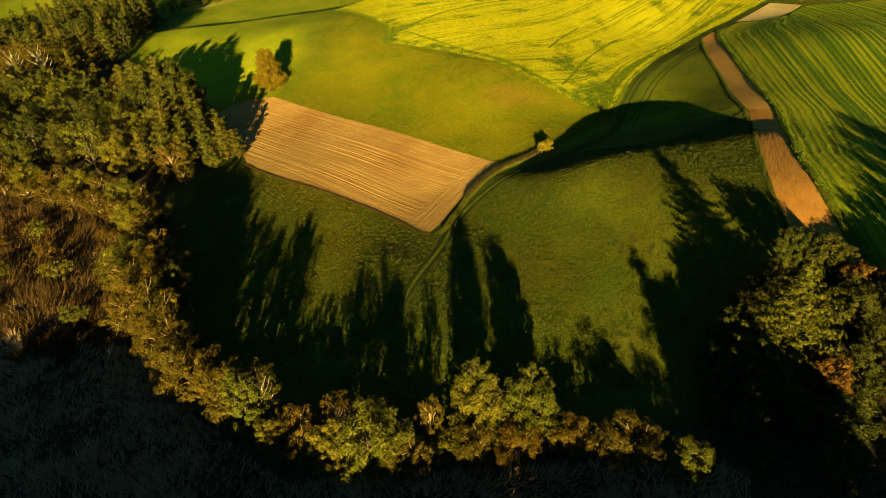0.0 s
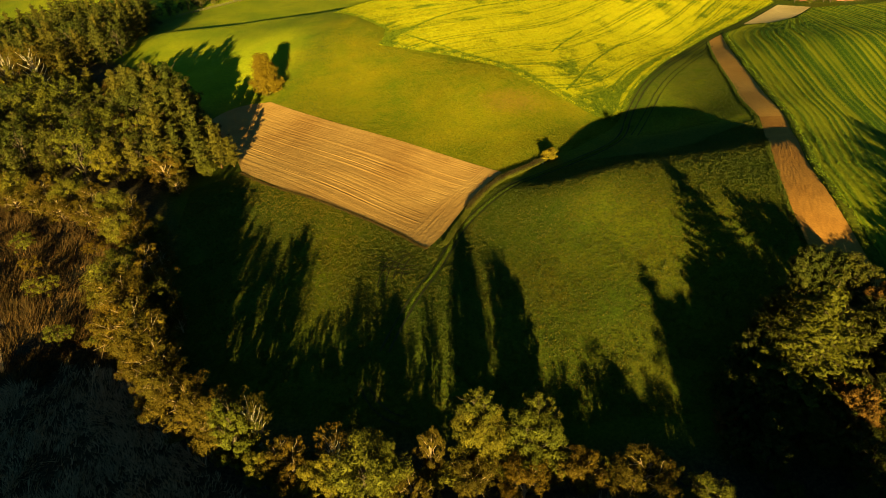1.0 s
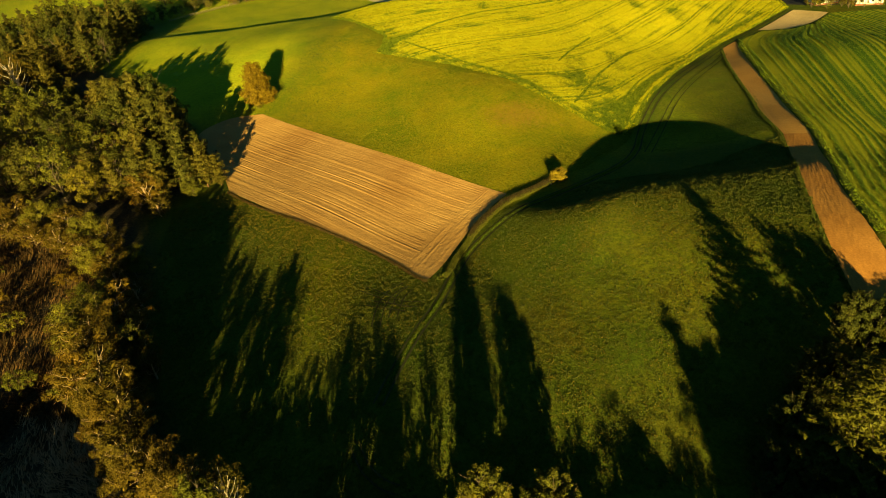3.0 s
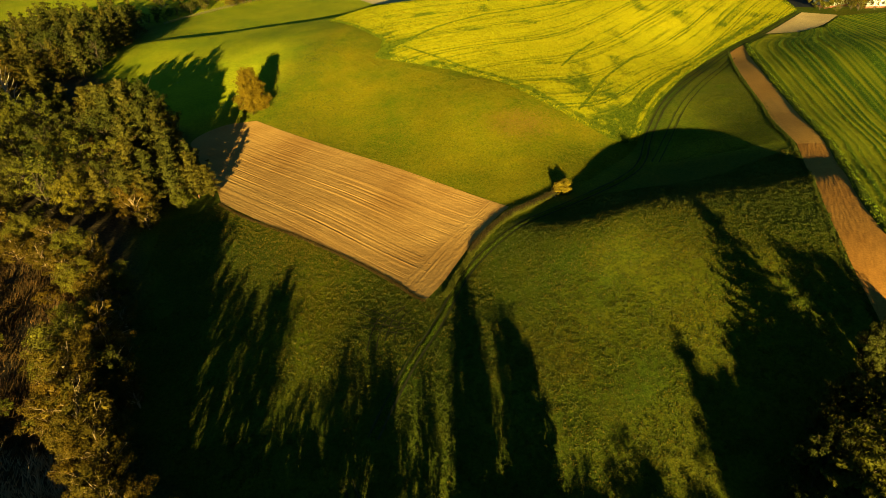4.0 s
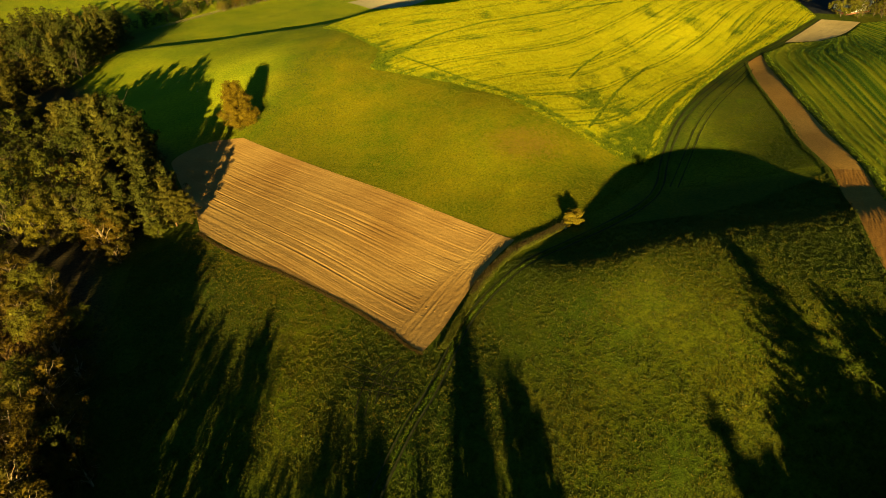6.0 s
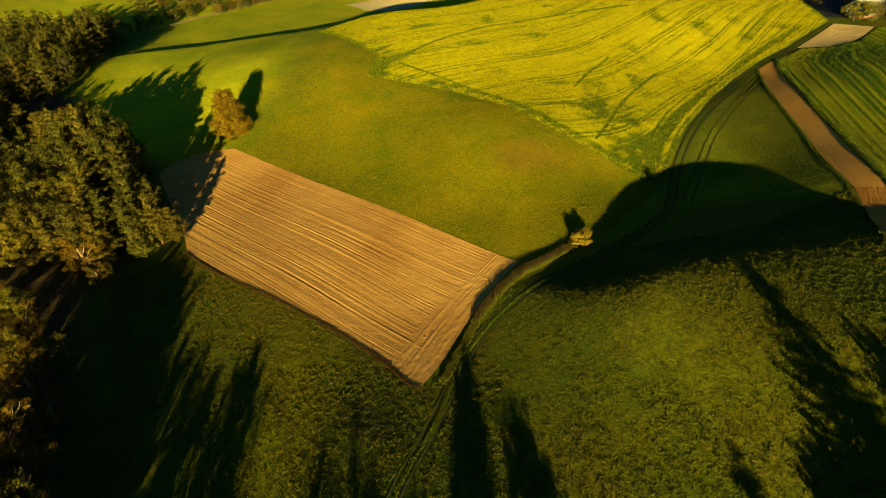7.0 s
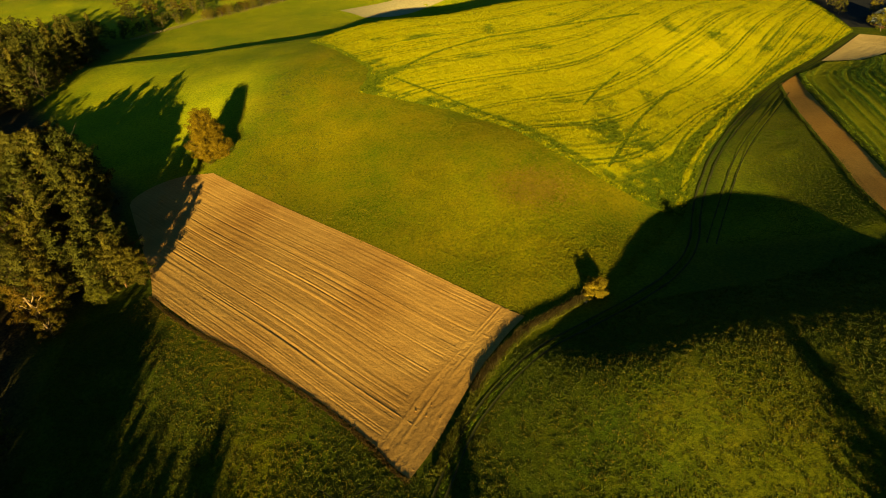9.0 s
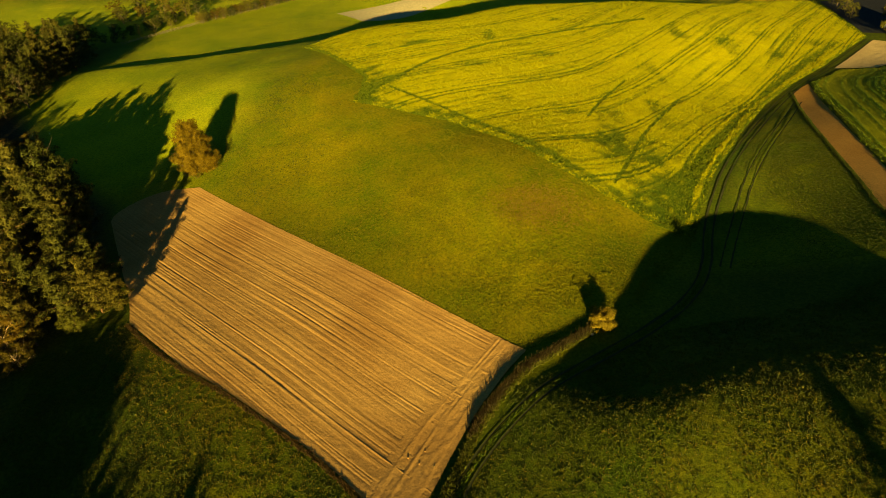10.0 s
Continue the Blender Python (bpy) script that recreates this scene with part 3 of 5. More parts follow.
def build_crop():
    x, y = np.meshgrid(np.arange(70, 236, 0.42), np.arange(80, 330, 0.9), indexing="ij")
    ok = inside(CROP, x, y) & (away(ST_RIGHT, x, y) > 1.0)
    row = crop_rows(x, y)
    z = land(x, y) + 0.24 + 0.10 * np.clip(row, -1, 1) + 0.06 * wave(x, y, 1.1, 50)
    f = grid_faces(*x.shape)
    f = f[ok.ravel()[f].all(1)]
    used, f = np.unique(f, return_inverse=True)
    me = mesh_from("crop_canopy", np.stack([x, y, z], -1).reshape(-1, 3)[used], f.reshape(-1, 4), M_CROP_SHEET, True)
    a = me.color_attributes.new("cover", "FLOAT_COLOR", "POINT")
    b = np.clip(0.5 + 0.75 * row.ravel()[used], 0, 1)
    a.data.foreach_set("color", np.stack([b, b, b, 1 + 0 * b], -1).astype(np.float32).ravel())
    stuff("crop_canopy", me, "closed leaf layer of the young crop in green and yellow rows", "crop")
    xy = strewn(CROP, 3.4, 51)
    xy = xy[(xy[:, 0] < 235) & (xy[:, 1] > 80)]
    up = crop_rows(*xy.T) + np.random.RandomState(55).normal(0, 0.25, len(xy))
    stuff("green_crop", blades("green_crop", xy[up > 0], 0.26, 0.2, M_CROP, 56, 3, 0.9, 0.2), "deep green young crop standing in rows", "crop")
    stuff("yellow_crop", blades("yellow_crop", xy[up < -0.1], 0.16, 0.16, M_CROP_DRY, 57, 3, 0.9, 0.12), "yellowing low growth between the crop rows", "crop")


build_crop()


def build_grass():
    keep_off = PL_NEAR + PL_LEFT[1:] + PL_FAR[::-1][1:] + PL_RIGHT[::-1][1:]
    near = [(-66, 100), (-40, 82), (-10, 72), (45, 72), (62, 92), (73, 106), (84, 138), (97, 171), (80, 168), (44, 162), (16, 152), (-2, 128), (-30, 152), (-63, 180), (-76, 170)]
    xy = strewn(near, 14.0, 61)

    def off_track(xy):
        d = np.minimum(np.abs(away(TRACK, *xy.T) - 0.95), np.abs(away(TRACK_2, *xy.T) - 1.0))
        return xy[d > 0.5]
    xy = off_track(xy)
    xy = xy[~inside(keep_off, *xy.T)]
    tall = np.maximum(0.35, 0.95 + 0.1 * wave(*xy.T, 6, 62) + 1.25 * wave(*xy.T, 0.7, 63))
    share = 0.12 + 0.7 * np.exp(-(away(PL_NEAR, *xy.T) / 12) ** 2) * np.clip((-12 - xy[:, 0]) / 14, 0, 1) + 0.5 * np.exp(-((xy[:, 0] + 27) / 6) ** 2 - ((xy[:, 1] - 128) / 16) ** 2) + 0.22 * wave(*xy.T, 19, 59) + 0.25 * np.exp(-((xy[:, 0] - 48) / 22) ** 2 - ((xy[:, 1] - 112) / 16) ** 2)
    dry = np.random.RandomState(58).rand(len(xy)) < share
    stuff("meadow_grass", blades("meadow_grass", xy[~dry], 0.17, 0.14, M_GRASS, 64, 3, 0.9, 0.02, tall[~dry]), "rough olive-green meadow grass in tufts", "grass")
    stuff("dry_meadow_grass", blades("dry_meadow_grass", xy[dry], 0.165, 0.14, M_GRASS_GOLD, 57, 3, 0.9, 0.02, tall[dry]), "drying golden blades among the meadow grass", "grass")
    mid = [(-66, 237), (-44, 218), (-6, 182), (19, 161), (42, 170), (63, 195), (58, 198), (37, 220), (9, 243), (-21, 268), (-19, 286), (-36, 312), (-56, 296), (-60, 262)]
    xy = strewn(mid, 6.5, 65)
    xy = xy[np.random.RandomState(60).rand(len(xy)) < np.clip(away(mid + mid[:1], *xy.T) / 9 + (xy[:, 0] > -40) * (xy[:, 1] < 275), 0, 1)]
    tall = 1 + 0.25 * wave(*xy.T, 6, 66) + 0.8 * wave(*xy.T, 1.0, 67)
    dry = wave(*xy.T, 17, 68) + 0.05 * (xy[:, 0] + 50) > np.random.RandomState(69).normal(0, 0.8, len(xy))
    stuff("dry_meadow_grass", blades("dry_meadow_grass", xy[dry], 0.16, 0.22, M_GRASS_DRY, 70, 3, 0.8, 0.02, tall[dry]), "olive-yellow drying meadow grass", "grass")
    stuff("meadow_grass", blades("meadow_grass", xy[~dry], 0.16, 0.22, M_GRASS, 71, 3, 0.8, 0.02, tall[~dry]), "short green meadow grass", "grass")
    tri = [(62, 184), (80, 180), (97, 174), (107, 207), (113, 234), (125, 273), (119, 266), (101, 245.5), (89, 231.5), (80, 221), (74, 211), (68, 200)]
    stuff("meadow_grass", blades("meadow_grass", off_track(strewn(tri, 9.5, 72)), 0.13, 0.15, M_GRASS, 73, 3, 0.8), "green grass wedge between the lanes", "grass")

    rng = np.random.RandomState(88)
    spot = np.column_stack([rng.normal(27, 5.5, 2600), rng.normal(203, 4.0, 2600)])
    stuff("dry_weeds", blades("dry_weeds", spot, 0.2, 0.3, M_STRAW, 89, 3, 0.9), "low straw-coloured weeds on a dry patch of the meadow", "weeds")

    def along(line, n, spread, seed):
        rng = np.random.RandomState(seed)
        p = smooth_line(line, n)
        return p + rng.normal(0, spread, p.shape)
    near_verge = [(x - 0.3, y - 0.5) for x, y in PL_NEAR]
    # verge blades in the dark weed colour, which also draws the edge's shadow line
    stuff("verge_grass", blades("verge_grass", along(near_verge, 2800, 0.24, 74), 0.27, 0.24, M_WEED, 75, 4, 0.4), "grass verge along the tilled edge, coloured dark for its shadow line", "grass")
    bank = [(0.2, 129), (3.5, 136.5), (7.2, 144), (10.6, 149), (14, 152.8), (18, 156.8), (22, 159), (26, 161.3), (31, 164)]
    xy = along(bank[2:], 1700, 0.32, 76)
    stuff("bank_weeds", blades("bank_weeds", xy, 1.0, 0.3, M_WEED, 77, 4, 0.35), "tall dry brown weeds on the bank", "weeds")
    stuff("verge_grass", blades("verge_grass", along([(x + 0.4, y - 0.4) for x, y in bank], 2600, 0.35, 78), 0.55, 0.32, M_GRASS, 79, 4, 0.5), "green grass fringe of the bank", "grass")
    xy = along(TRACK[:14], 1500, 0.2, 84)
    stuff("verge_grass", blades("verge_grass", xy, 0.2, 0.22, M_CROP, 85, 3, 0.7), "fresh green grass between the wheel ruts", "grass")
    stuff("bank_grass", blades("bank_grass", along([(x + 1.2, y) for x, y in ST_RIGHT], 2600, 0.45, 82), 0.26, 0.3, M_CROP, 83, 4, 0.6, 0.25), "dark green grass on the crop's raised edge", "grass")
    stuff("verge_grass", blades("verge_grass", along([(x - 0.6, y) for x, y in ST_LEFT], 2200, 0.3, 80), 0.28, 0.3, M_GRASS, 81, 4, 0.5), "dark grass verge beside the soil strip", "grass")


build_grass()


def build_reeds():
    bed = [(-150, 42), (40, 42), (46, 54), (20, 58), (-30, 60), (-58, 82), (-68, 105), (-82, 140), (-110, 166), (-150, 172)]
    xy = strewn(bed, 6.5, 91)
    # the stand is lodged in swirls, thick in some places and thin in others
    xy = xy[np.random.RandomState(90).rand(len(xy)) < np.clip(0.75 + 0.8 * wave(*xy.T, 3.2, 96), 0.12, 1)]
    tall = 1 + 0.45 * wave(*xy.T, 6, 92) + 0.45 * wave(*xy.T, 2, 93)
    way = 1.2 + 2.2 * wave(*xy.T, 9, 97) + 0.9 * wave(*xy.T, 3, 98)
    # The shaded lower bed takes the paler colour, the lit rest the browner.
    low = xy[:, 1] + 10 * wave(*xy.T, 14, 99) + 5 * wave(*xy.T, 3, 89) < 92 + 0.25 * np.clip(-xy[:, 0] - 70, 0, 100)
    stuff("sedge", blades("sedge", xy[low], 1.3, 0.17, M_SHADE_SEDGE, 95, 3, 0.75, 0.0, tall[low], way[low]), "sedge in the wet hollow, coloured paler where the shade falls", "reeds")
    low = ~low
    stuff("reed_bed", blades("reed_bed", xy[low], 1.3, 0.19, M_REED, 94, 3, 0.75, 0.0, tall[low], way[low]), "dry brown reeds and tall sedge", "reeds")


build_reeds()


# ---- trees ----
def tube(points, radii, seg=6):
    points, radii = np.asarray(points, float), np.asarray(radii, float)
    t = np.gradient(points, axis=0)
    t /= np.linalg.norm(t, axis=1)[:, None] + 1e-9
    ref = np.where(np.abs(t[:, 2:3]) > 0.9, [[1.0, 0, 0]], [[0, 0, 1.0]])
    u = np.cross(t, ref)
    u /= np.linalg.norm(u, axis=1)[:, None]
    w = np.cross(t, u)
    a = np.linspace(0, 2 * np.pi, seg, endpoint=False)
    v = points[:, None] + radii[:, None, None] * (np.cos(a)[:, None] * u[:, None] + np.sin(a)[:, None] * w[:, None])
    n = len(points)
    i = np.arange(n * seg).reshape(n, seg)
    f = np.stack([i[:-1], np.roll(i[:-1], -1, 1), np.roll(i[1:], -1, 1), i[1:]], -1).reshape(-1, 4)
    return v.reshape(-1, 3), f


def joined(parts):
    vs, fs, k = [], [], 0
    for v, f in parts:
        vs.append(v)
        fs.append(f + k)
        k += len(v)
    return np.concatenate(vs), np.concatenate(fs)


def leaves(centres, out, size, rng, narrow=0.45, loose=0.55):
    """One bent leaf spray at each centre, which faces more or less the way that out points."""
    n = len(centres)
    f = np.asarray(out, float)
    f = f / (np.linalg.norm(f, axis=1)[:, None] + 1e-9) + rng.normal(0, loose, (n, 3))
    f /= np.linalg.norm(f, axis=1)[:, None]
    a = np.cross(f, rng.normal(size=(n, 3)))
    a /= np.linalg.norm(a, axis=1)[:, None]
    b = np.cross(f, a)
    s = size * rng.uniform(0.6, 1.35, n)[:, None]
    drop = f * s * 0.25
    v = np.stack([centres - a * s - drop, centres - b * s * narrow, centres + a * s - drop, centres + b * s * narrow], 1)
    return v.reshape(-1, 3), np.arange(4 * n).reshape(-1, 4)


def crooked(a, b, n, sway, rng):
    t = np.linspace(0, 1, n)[:, None]
    p = np.asarray(a) * (1 - t) + np.asarray(b) * t
    p[1:-1] += rng.normal(0, sway, (n - 2, 3))
    return p


def broadleaf(h, r, seed, lobes=16, count=6200, size=0.18, low=0.14, gaps=0.0, limb=1.0, puffy=0.4, pointed=0.0, inner=800):
    """Trunk, limbs and a crown of leafy lobes at the limbs' ends, for a tree h high and r wide from the middle."""
    rng = np.random.RandomState(seed)
    trunk = tube(crooked((0, 0, -0.6), (rng.normal(0, 0.3), rng.normal(0, 0.3), h * 0.72), 6, 0.12, rng), np.linspace(h * 0.02, h * 0.006, 6) * limb, 8)
    limbs, spots, ways = [], [], []
    for i in range(lobes):
        ang = i * 2.4 + rng.uniform(-0.4, 0.4)
        up = low + (0.9 - low) * ((i + 0.6) / lobes) ** 0.85
        dome = math.sqrt(max(0.03, 1 - ((up - 0.45) / 0.56) ** 2))
        cone = (1.02 - up) ** 0.7 * min(1, (up + 0.12) / 0.35)
        reach = r * (dome * (1 - pointed) + cone * pointed) * rng.uniform(0.45, 0.8)
        c = np.array([math.cos(ang) * reach, math.sin(ang) * reach, h * up])
        lr = r * rng.uniform(0.28, 0.46) * (1 - 0.45 * pointed * up)
        start = np.array([0, 0, h * max(0.1, up - 0.28)])
        limbs.append(tube(crooked(start, c, 5, 0.15, rng), np.linspace(h * 0.008, h * 0.002, 5) * limb, 4))
        for _ in range(3 if count > 3000 else 0):
            limbs.append(tube(crooked(c * 0.7 + start * 0.3, c + rng.normal(0, lr * 0.6, 3), 4, 0.1, rng), np.linspace(h * 0.003, h * 0.0008, 4) * limb, 3))
        # clumps over the lobe's skin
        k = int(8 * (lr / (0.4 * r)) ** 2) + 2
        d = rng.normal(size=(k, 3))
        d /= np.linalg.norm(d, axis=1)[:, None]
        d[:, 2] = np.where(d[:, 2] < -0.45, -d[:, 2], d[:, 2])
        cl = c + d * lr * rng.uniform(0.6, 1.1, (k, 1)) * np.array([1, 1, 0.85])
        kept = rng.rand(k) > gaps
        spots.append(np.column_stack([cl, lr * rng.uniform(0.7, 1.25, k)])[kept])
        ways.append((d + 0.4 * (c - [0, 0, h * 0.4]) / r)[kept])
    spots, ways = np.concatenate(spots), np.concatenate(ways)
    i = rng.choice(len(spots), size=count, p=spots[:, 3] ** 2 / (spots[:, 3] ** 2).sum())
    pick = spots[i]
    puff = rng.normal(size=(count, 3)) + 0.5 * ways[i]
    puff *= (rng.uniform(0.6, 1.0, count) / np.linalg.norm(puff, axis=1))[:, None]
    c = pick[:, :3] + puff * pick[:, 3:] * puffy * np.array([1, 1, 0.8])
    crown = leaves(c, puff + 0.25 * ways[i], size, rng)
    if count > 4000 and not gaps:
        # large leaves of the inner crown close the lobes
        i = rng.randint(len(spots), size=inner)
        heart = spots[i, :3] * np.array([0.84, 0.84, 1]) - np.array([0, 0, 0.12 * r]) + rng.normal(0, 0.14, (inner, 3)) * spots[i, 3:]
        crown = joined([crown, leaves(heart, ways[i], 0.42, rng)])
    return trunk, joined(limbs), crown


def pine(h, r, seed, tiers=9, size=0.24, low=0.14, count=6400, boughs=5):
    """A pine: uneven whorls of rising boughs with needle tufts towards their ends and dark gaps between."""
    rng = np.random.RandomState(seed)
    top = np.array([rng.normal(0, 0.3), rng.normal(0, 0.3), h])
    trunk = tube(crooked((0, 0, -0.6), top, 7, 0.1, rng), np.linspace(h * 0.015, h * 0.003, 7), 8)
    limbs, spots, ways = [], [], []
    for i in range(tiers):
        f = i / (tiers - 1)
        up = low + (0.95 - low) * f
        wide = r * (1.03 - f) ** 0.6 * (1 + 0.25 * math.sin(i * 2.4 + seed)) + 0.2
        for j in range(boughs if f < 0.85 else 3):
            a = j * 6.28 / boughs + i * 0.9 + rng.uniform(-0.35, 0.35)
            reach = wide * rng.uniform(0.45, 1.25)
            out = np.array([math.cos(a), math.sin(a), 0.0])
            foot = np.array([top[0] * up, top[1] * up, h * up - 0.3])
            c = foot + out * reach + np.array([0, 0, 0.3 * reach])
            limbs.append(tube(crooked(foot, c, 4, 0.06, rng), np.linspace(h * 0.004, h * 0.001, 4), 4))
            across = np.array([-out[1], out[0], 0])
            for t, side in ((0.45, 0.0), (0.8, 0.22), (0.85, -0.22)):
                spots.append([*(foot * (1 - t) + c * t + across * side * reach + rng.normal(0, 0.12, 3)), r * 0.22 * rng.uniform(0.6, 1.3)])
                ways.append(out * 0.7 + [0, 0, 0.5])
    spots.append([*top, r * 0.15])
    ways.append(np.array([0, 0, 1.0]))
    spots, ways = np.array(spots), np.array(ways)
    i = rng.randint(len(spots), size=count)
    puff = rng.normal(size=(count, 3)) + 0.6 * ways[i]
    puff *= (rng.uniform(0.45, 1.0, count) / np.linalg.norm(puff, axis=1))[:, None]
    c = spots[i, :3] + puff * spots[i, 3:] * np.array([1.1, 1.1, 0.6])
    needles = leaves(c, puff * np.array([1, 1, 1.3]) + 0.3 * ways[i], size, rng, 0.3, 0.45)
    # older needles about the trunk close the crown from within
    k = count // 6
    u, a = rng.uniform(low * 0.9, 0.92, k), rng.uniform(0, 6.283, k)
    q = r * 0.5 * (1.05 - u) ** 0.7 * rng.uniform(0.3, 1.0, k)
    heart = np.column_stack([np.cos(a) * q + top[0] * u, np.sin(a) * q + top[1] * u, h * u + 0.2 * q])
    return trunk, joined(limbs), joined([needles, leaves(heart, np.column_stack([np.cos(a), np.sin(a), 0.3 + 0 * a]), size * 2.0, rng, 0.4, 0.5)])


def spruce(h, r, seed, whorls=14):
    """A spruce: whorls of long feathery boughs with gaps between, their tips turned up, in a broad cone."""
    rng = np.random.RandomState(seed)
    trunk = tube(crooked((0, 0, -0.6), (0, 0, h), 6, 0.04, rng), np.linspace(h * 0.016, 0.02, 6), 8)
    limbs, crown, ways = [], [], []
    for i in range(whorls):
        f = (i + 0.5) / whorls
        z, wide = h * (0.1 + 0.87 * f), r * (1 - f) ** 0.7 + 0.25
        n = 10 if f < 0.8 else 6
        for j in range(n):
            a, w = (j + 0.5 * (i % 2)) * 6.283 / n + rng.uniform(-0.22, 0.22), wide * rng.uniform(0.75, 1.15)
            out, across = np.array([math.cos(a), math.sin(a), 0]), np.array([-math.sin(a), math.cos(a), 0])
            bow = lambda s: out * w * s + np.array([0, 0, 1]) * (z - 0.30 * w * np.sin(s * 2.5))
            limbs.append(tube(bow(np.linspace(0, 1, 6)[:, None]), np.linspace(0.06, 0.012, 6), 4))
            # side twigs, longest in the bough's middle, each ending in a lifted tuft
            for t in np.arange(0.25, 1.02, 0.6 / w):
                for side in (-1, 0, 1):
                    k, reach = 12, (w * 0.17 * (1.15 - t) * rng.uniform(0.7, 1.25) + 0.2) * abs(side)
                    u = rng.uniform(0, 1, (k, 1)) ** 0.6
                    q = bow(np.array([[t]])) + (across * side + out * 0.7) * reach * u + np.array([0, 0, 0.18]) * u * u * reach + rng.normal(0, 0.07, (k, 3))
                    crown.append(q)
                    ways.append(out * (0.1 + 1.0 * t * t * (0.4 + 0.6 * u)) + across * side * 0.4 * u + np.array([0, 0, 1.05 - 0.6 * t]))
    # dark needles close to the trunk
    k = 2600
    u, a = rng.uniform(0.08, 0.95, k), rng.uniform(0, 6.283, k)
    q = r * 0.5 * (1 - u) ** 0.8 * rng.uniform(0.3, 1, k)
    crown.append(np.column_stack([np.cos(a) * q, np.sin(a) * q, h * u - 0.2 * q]))
    ways.append(np.column_stack([np.cos(a), np.sin(a), 0.2 + 0 * a]))
    return trunk, joined(limbs), leaves(np.concatenate(crown), np.concatenate(ways), 0.23, rng, 0.3, 0.25)


MODELS, HEIGHTS = {}, {}


def plant(kind, x, y, h, wide=1.0, turn=0.0, label="", category="tree", group=""):
    """Sets a tree of that kind, h high, on the ground at (x, y); later ones share the first one's meshes."""
    maker, h0, bark, leaf, name, text = KINDS[kind]
    if kind not in MODELS:
        trunk, limbs, crown = maker()
        HEIGHTS[kind] = float(np.percentile(crown[0][:, 2], 99))
    s = h / HEIGHTS[kind]
    m = Matrix.LocRotScale((x, y, float(land(x, y)) - 0.1), Euler((0, 0, turn)), (s * wide, s * wide, s))
    if kind in MODELS:
        ob = copy_thing(MODELS[kind], m)
        ob.matrix_basis = m
    else:
        ob = new(name)
        child("trunk", mesh_from("trunk", *joined([trunk, limbs]), bark, True), ob)
        child("crown", mesh_from("crown", *crown, leaf), ob)
        MODELS[kind] = ob
        ob.matrix_basis = m
    return tagged(ob, label or text, category, group)


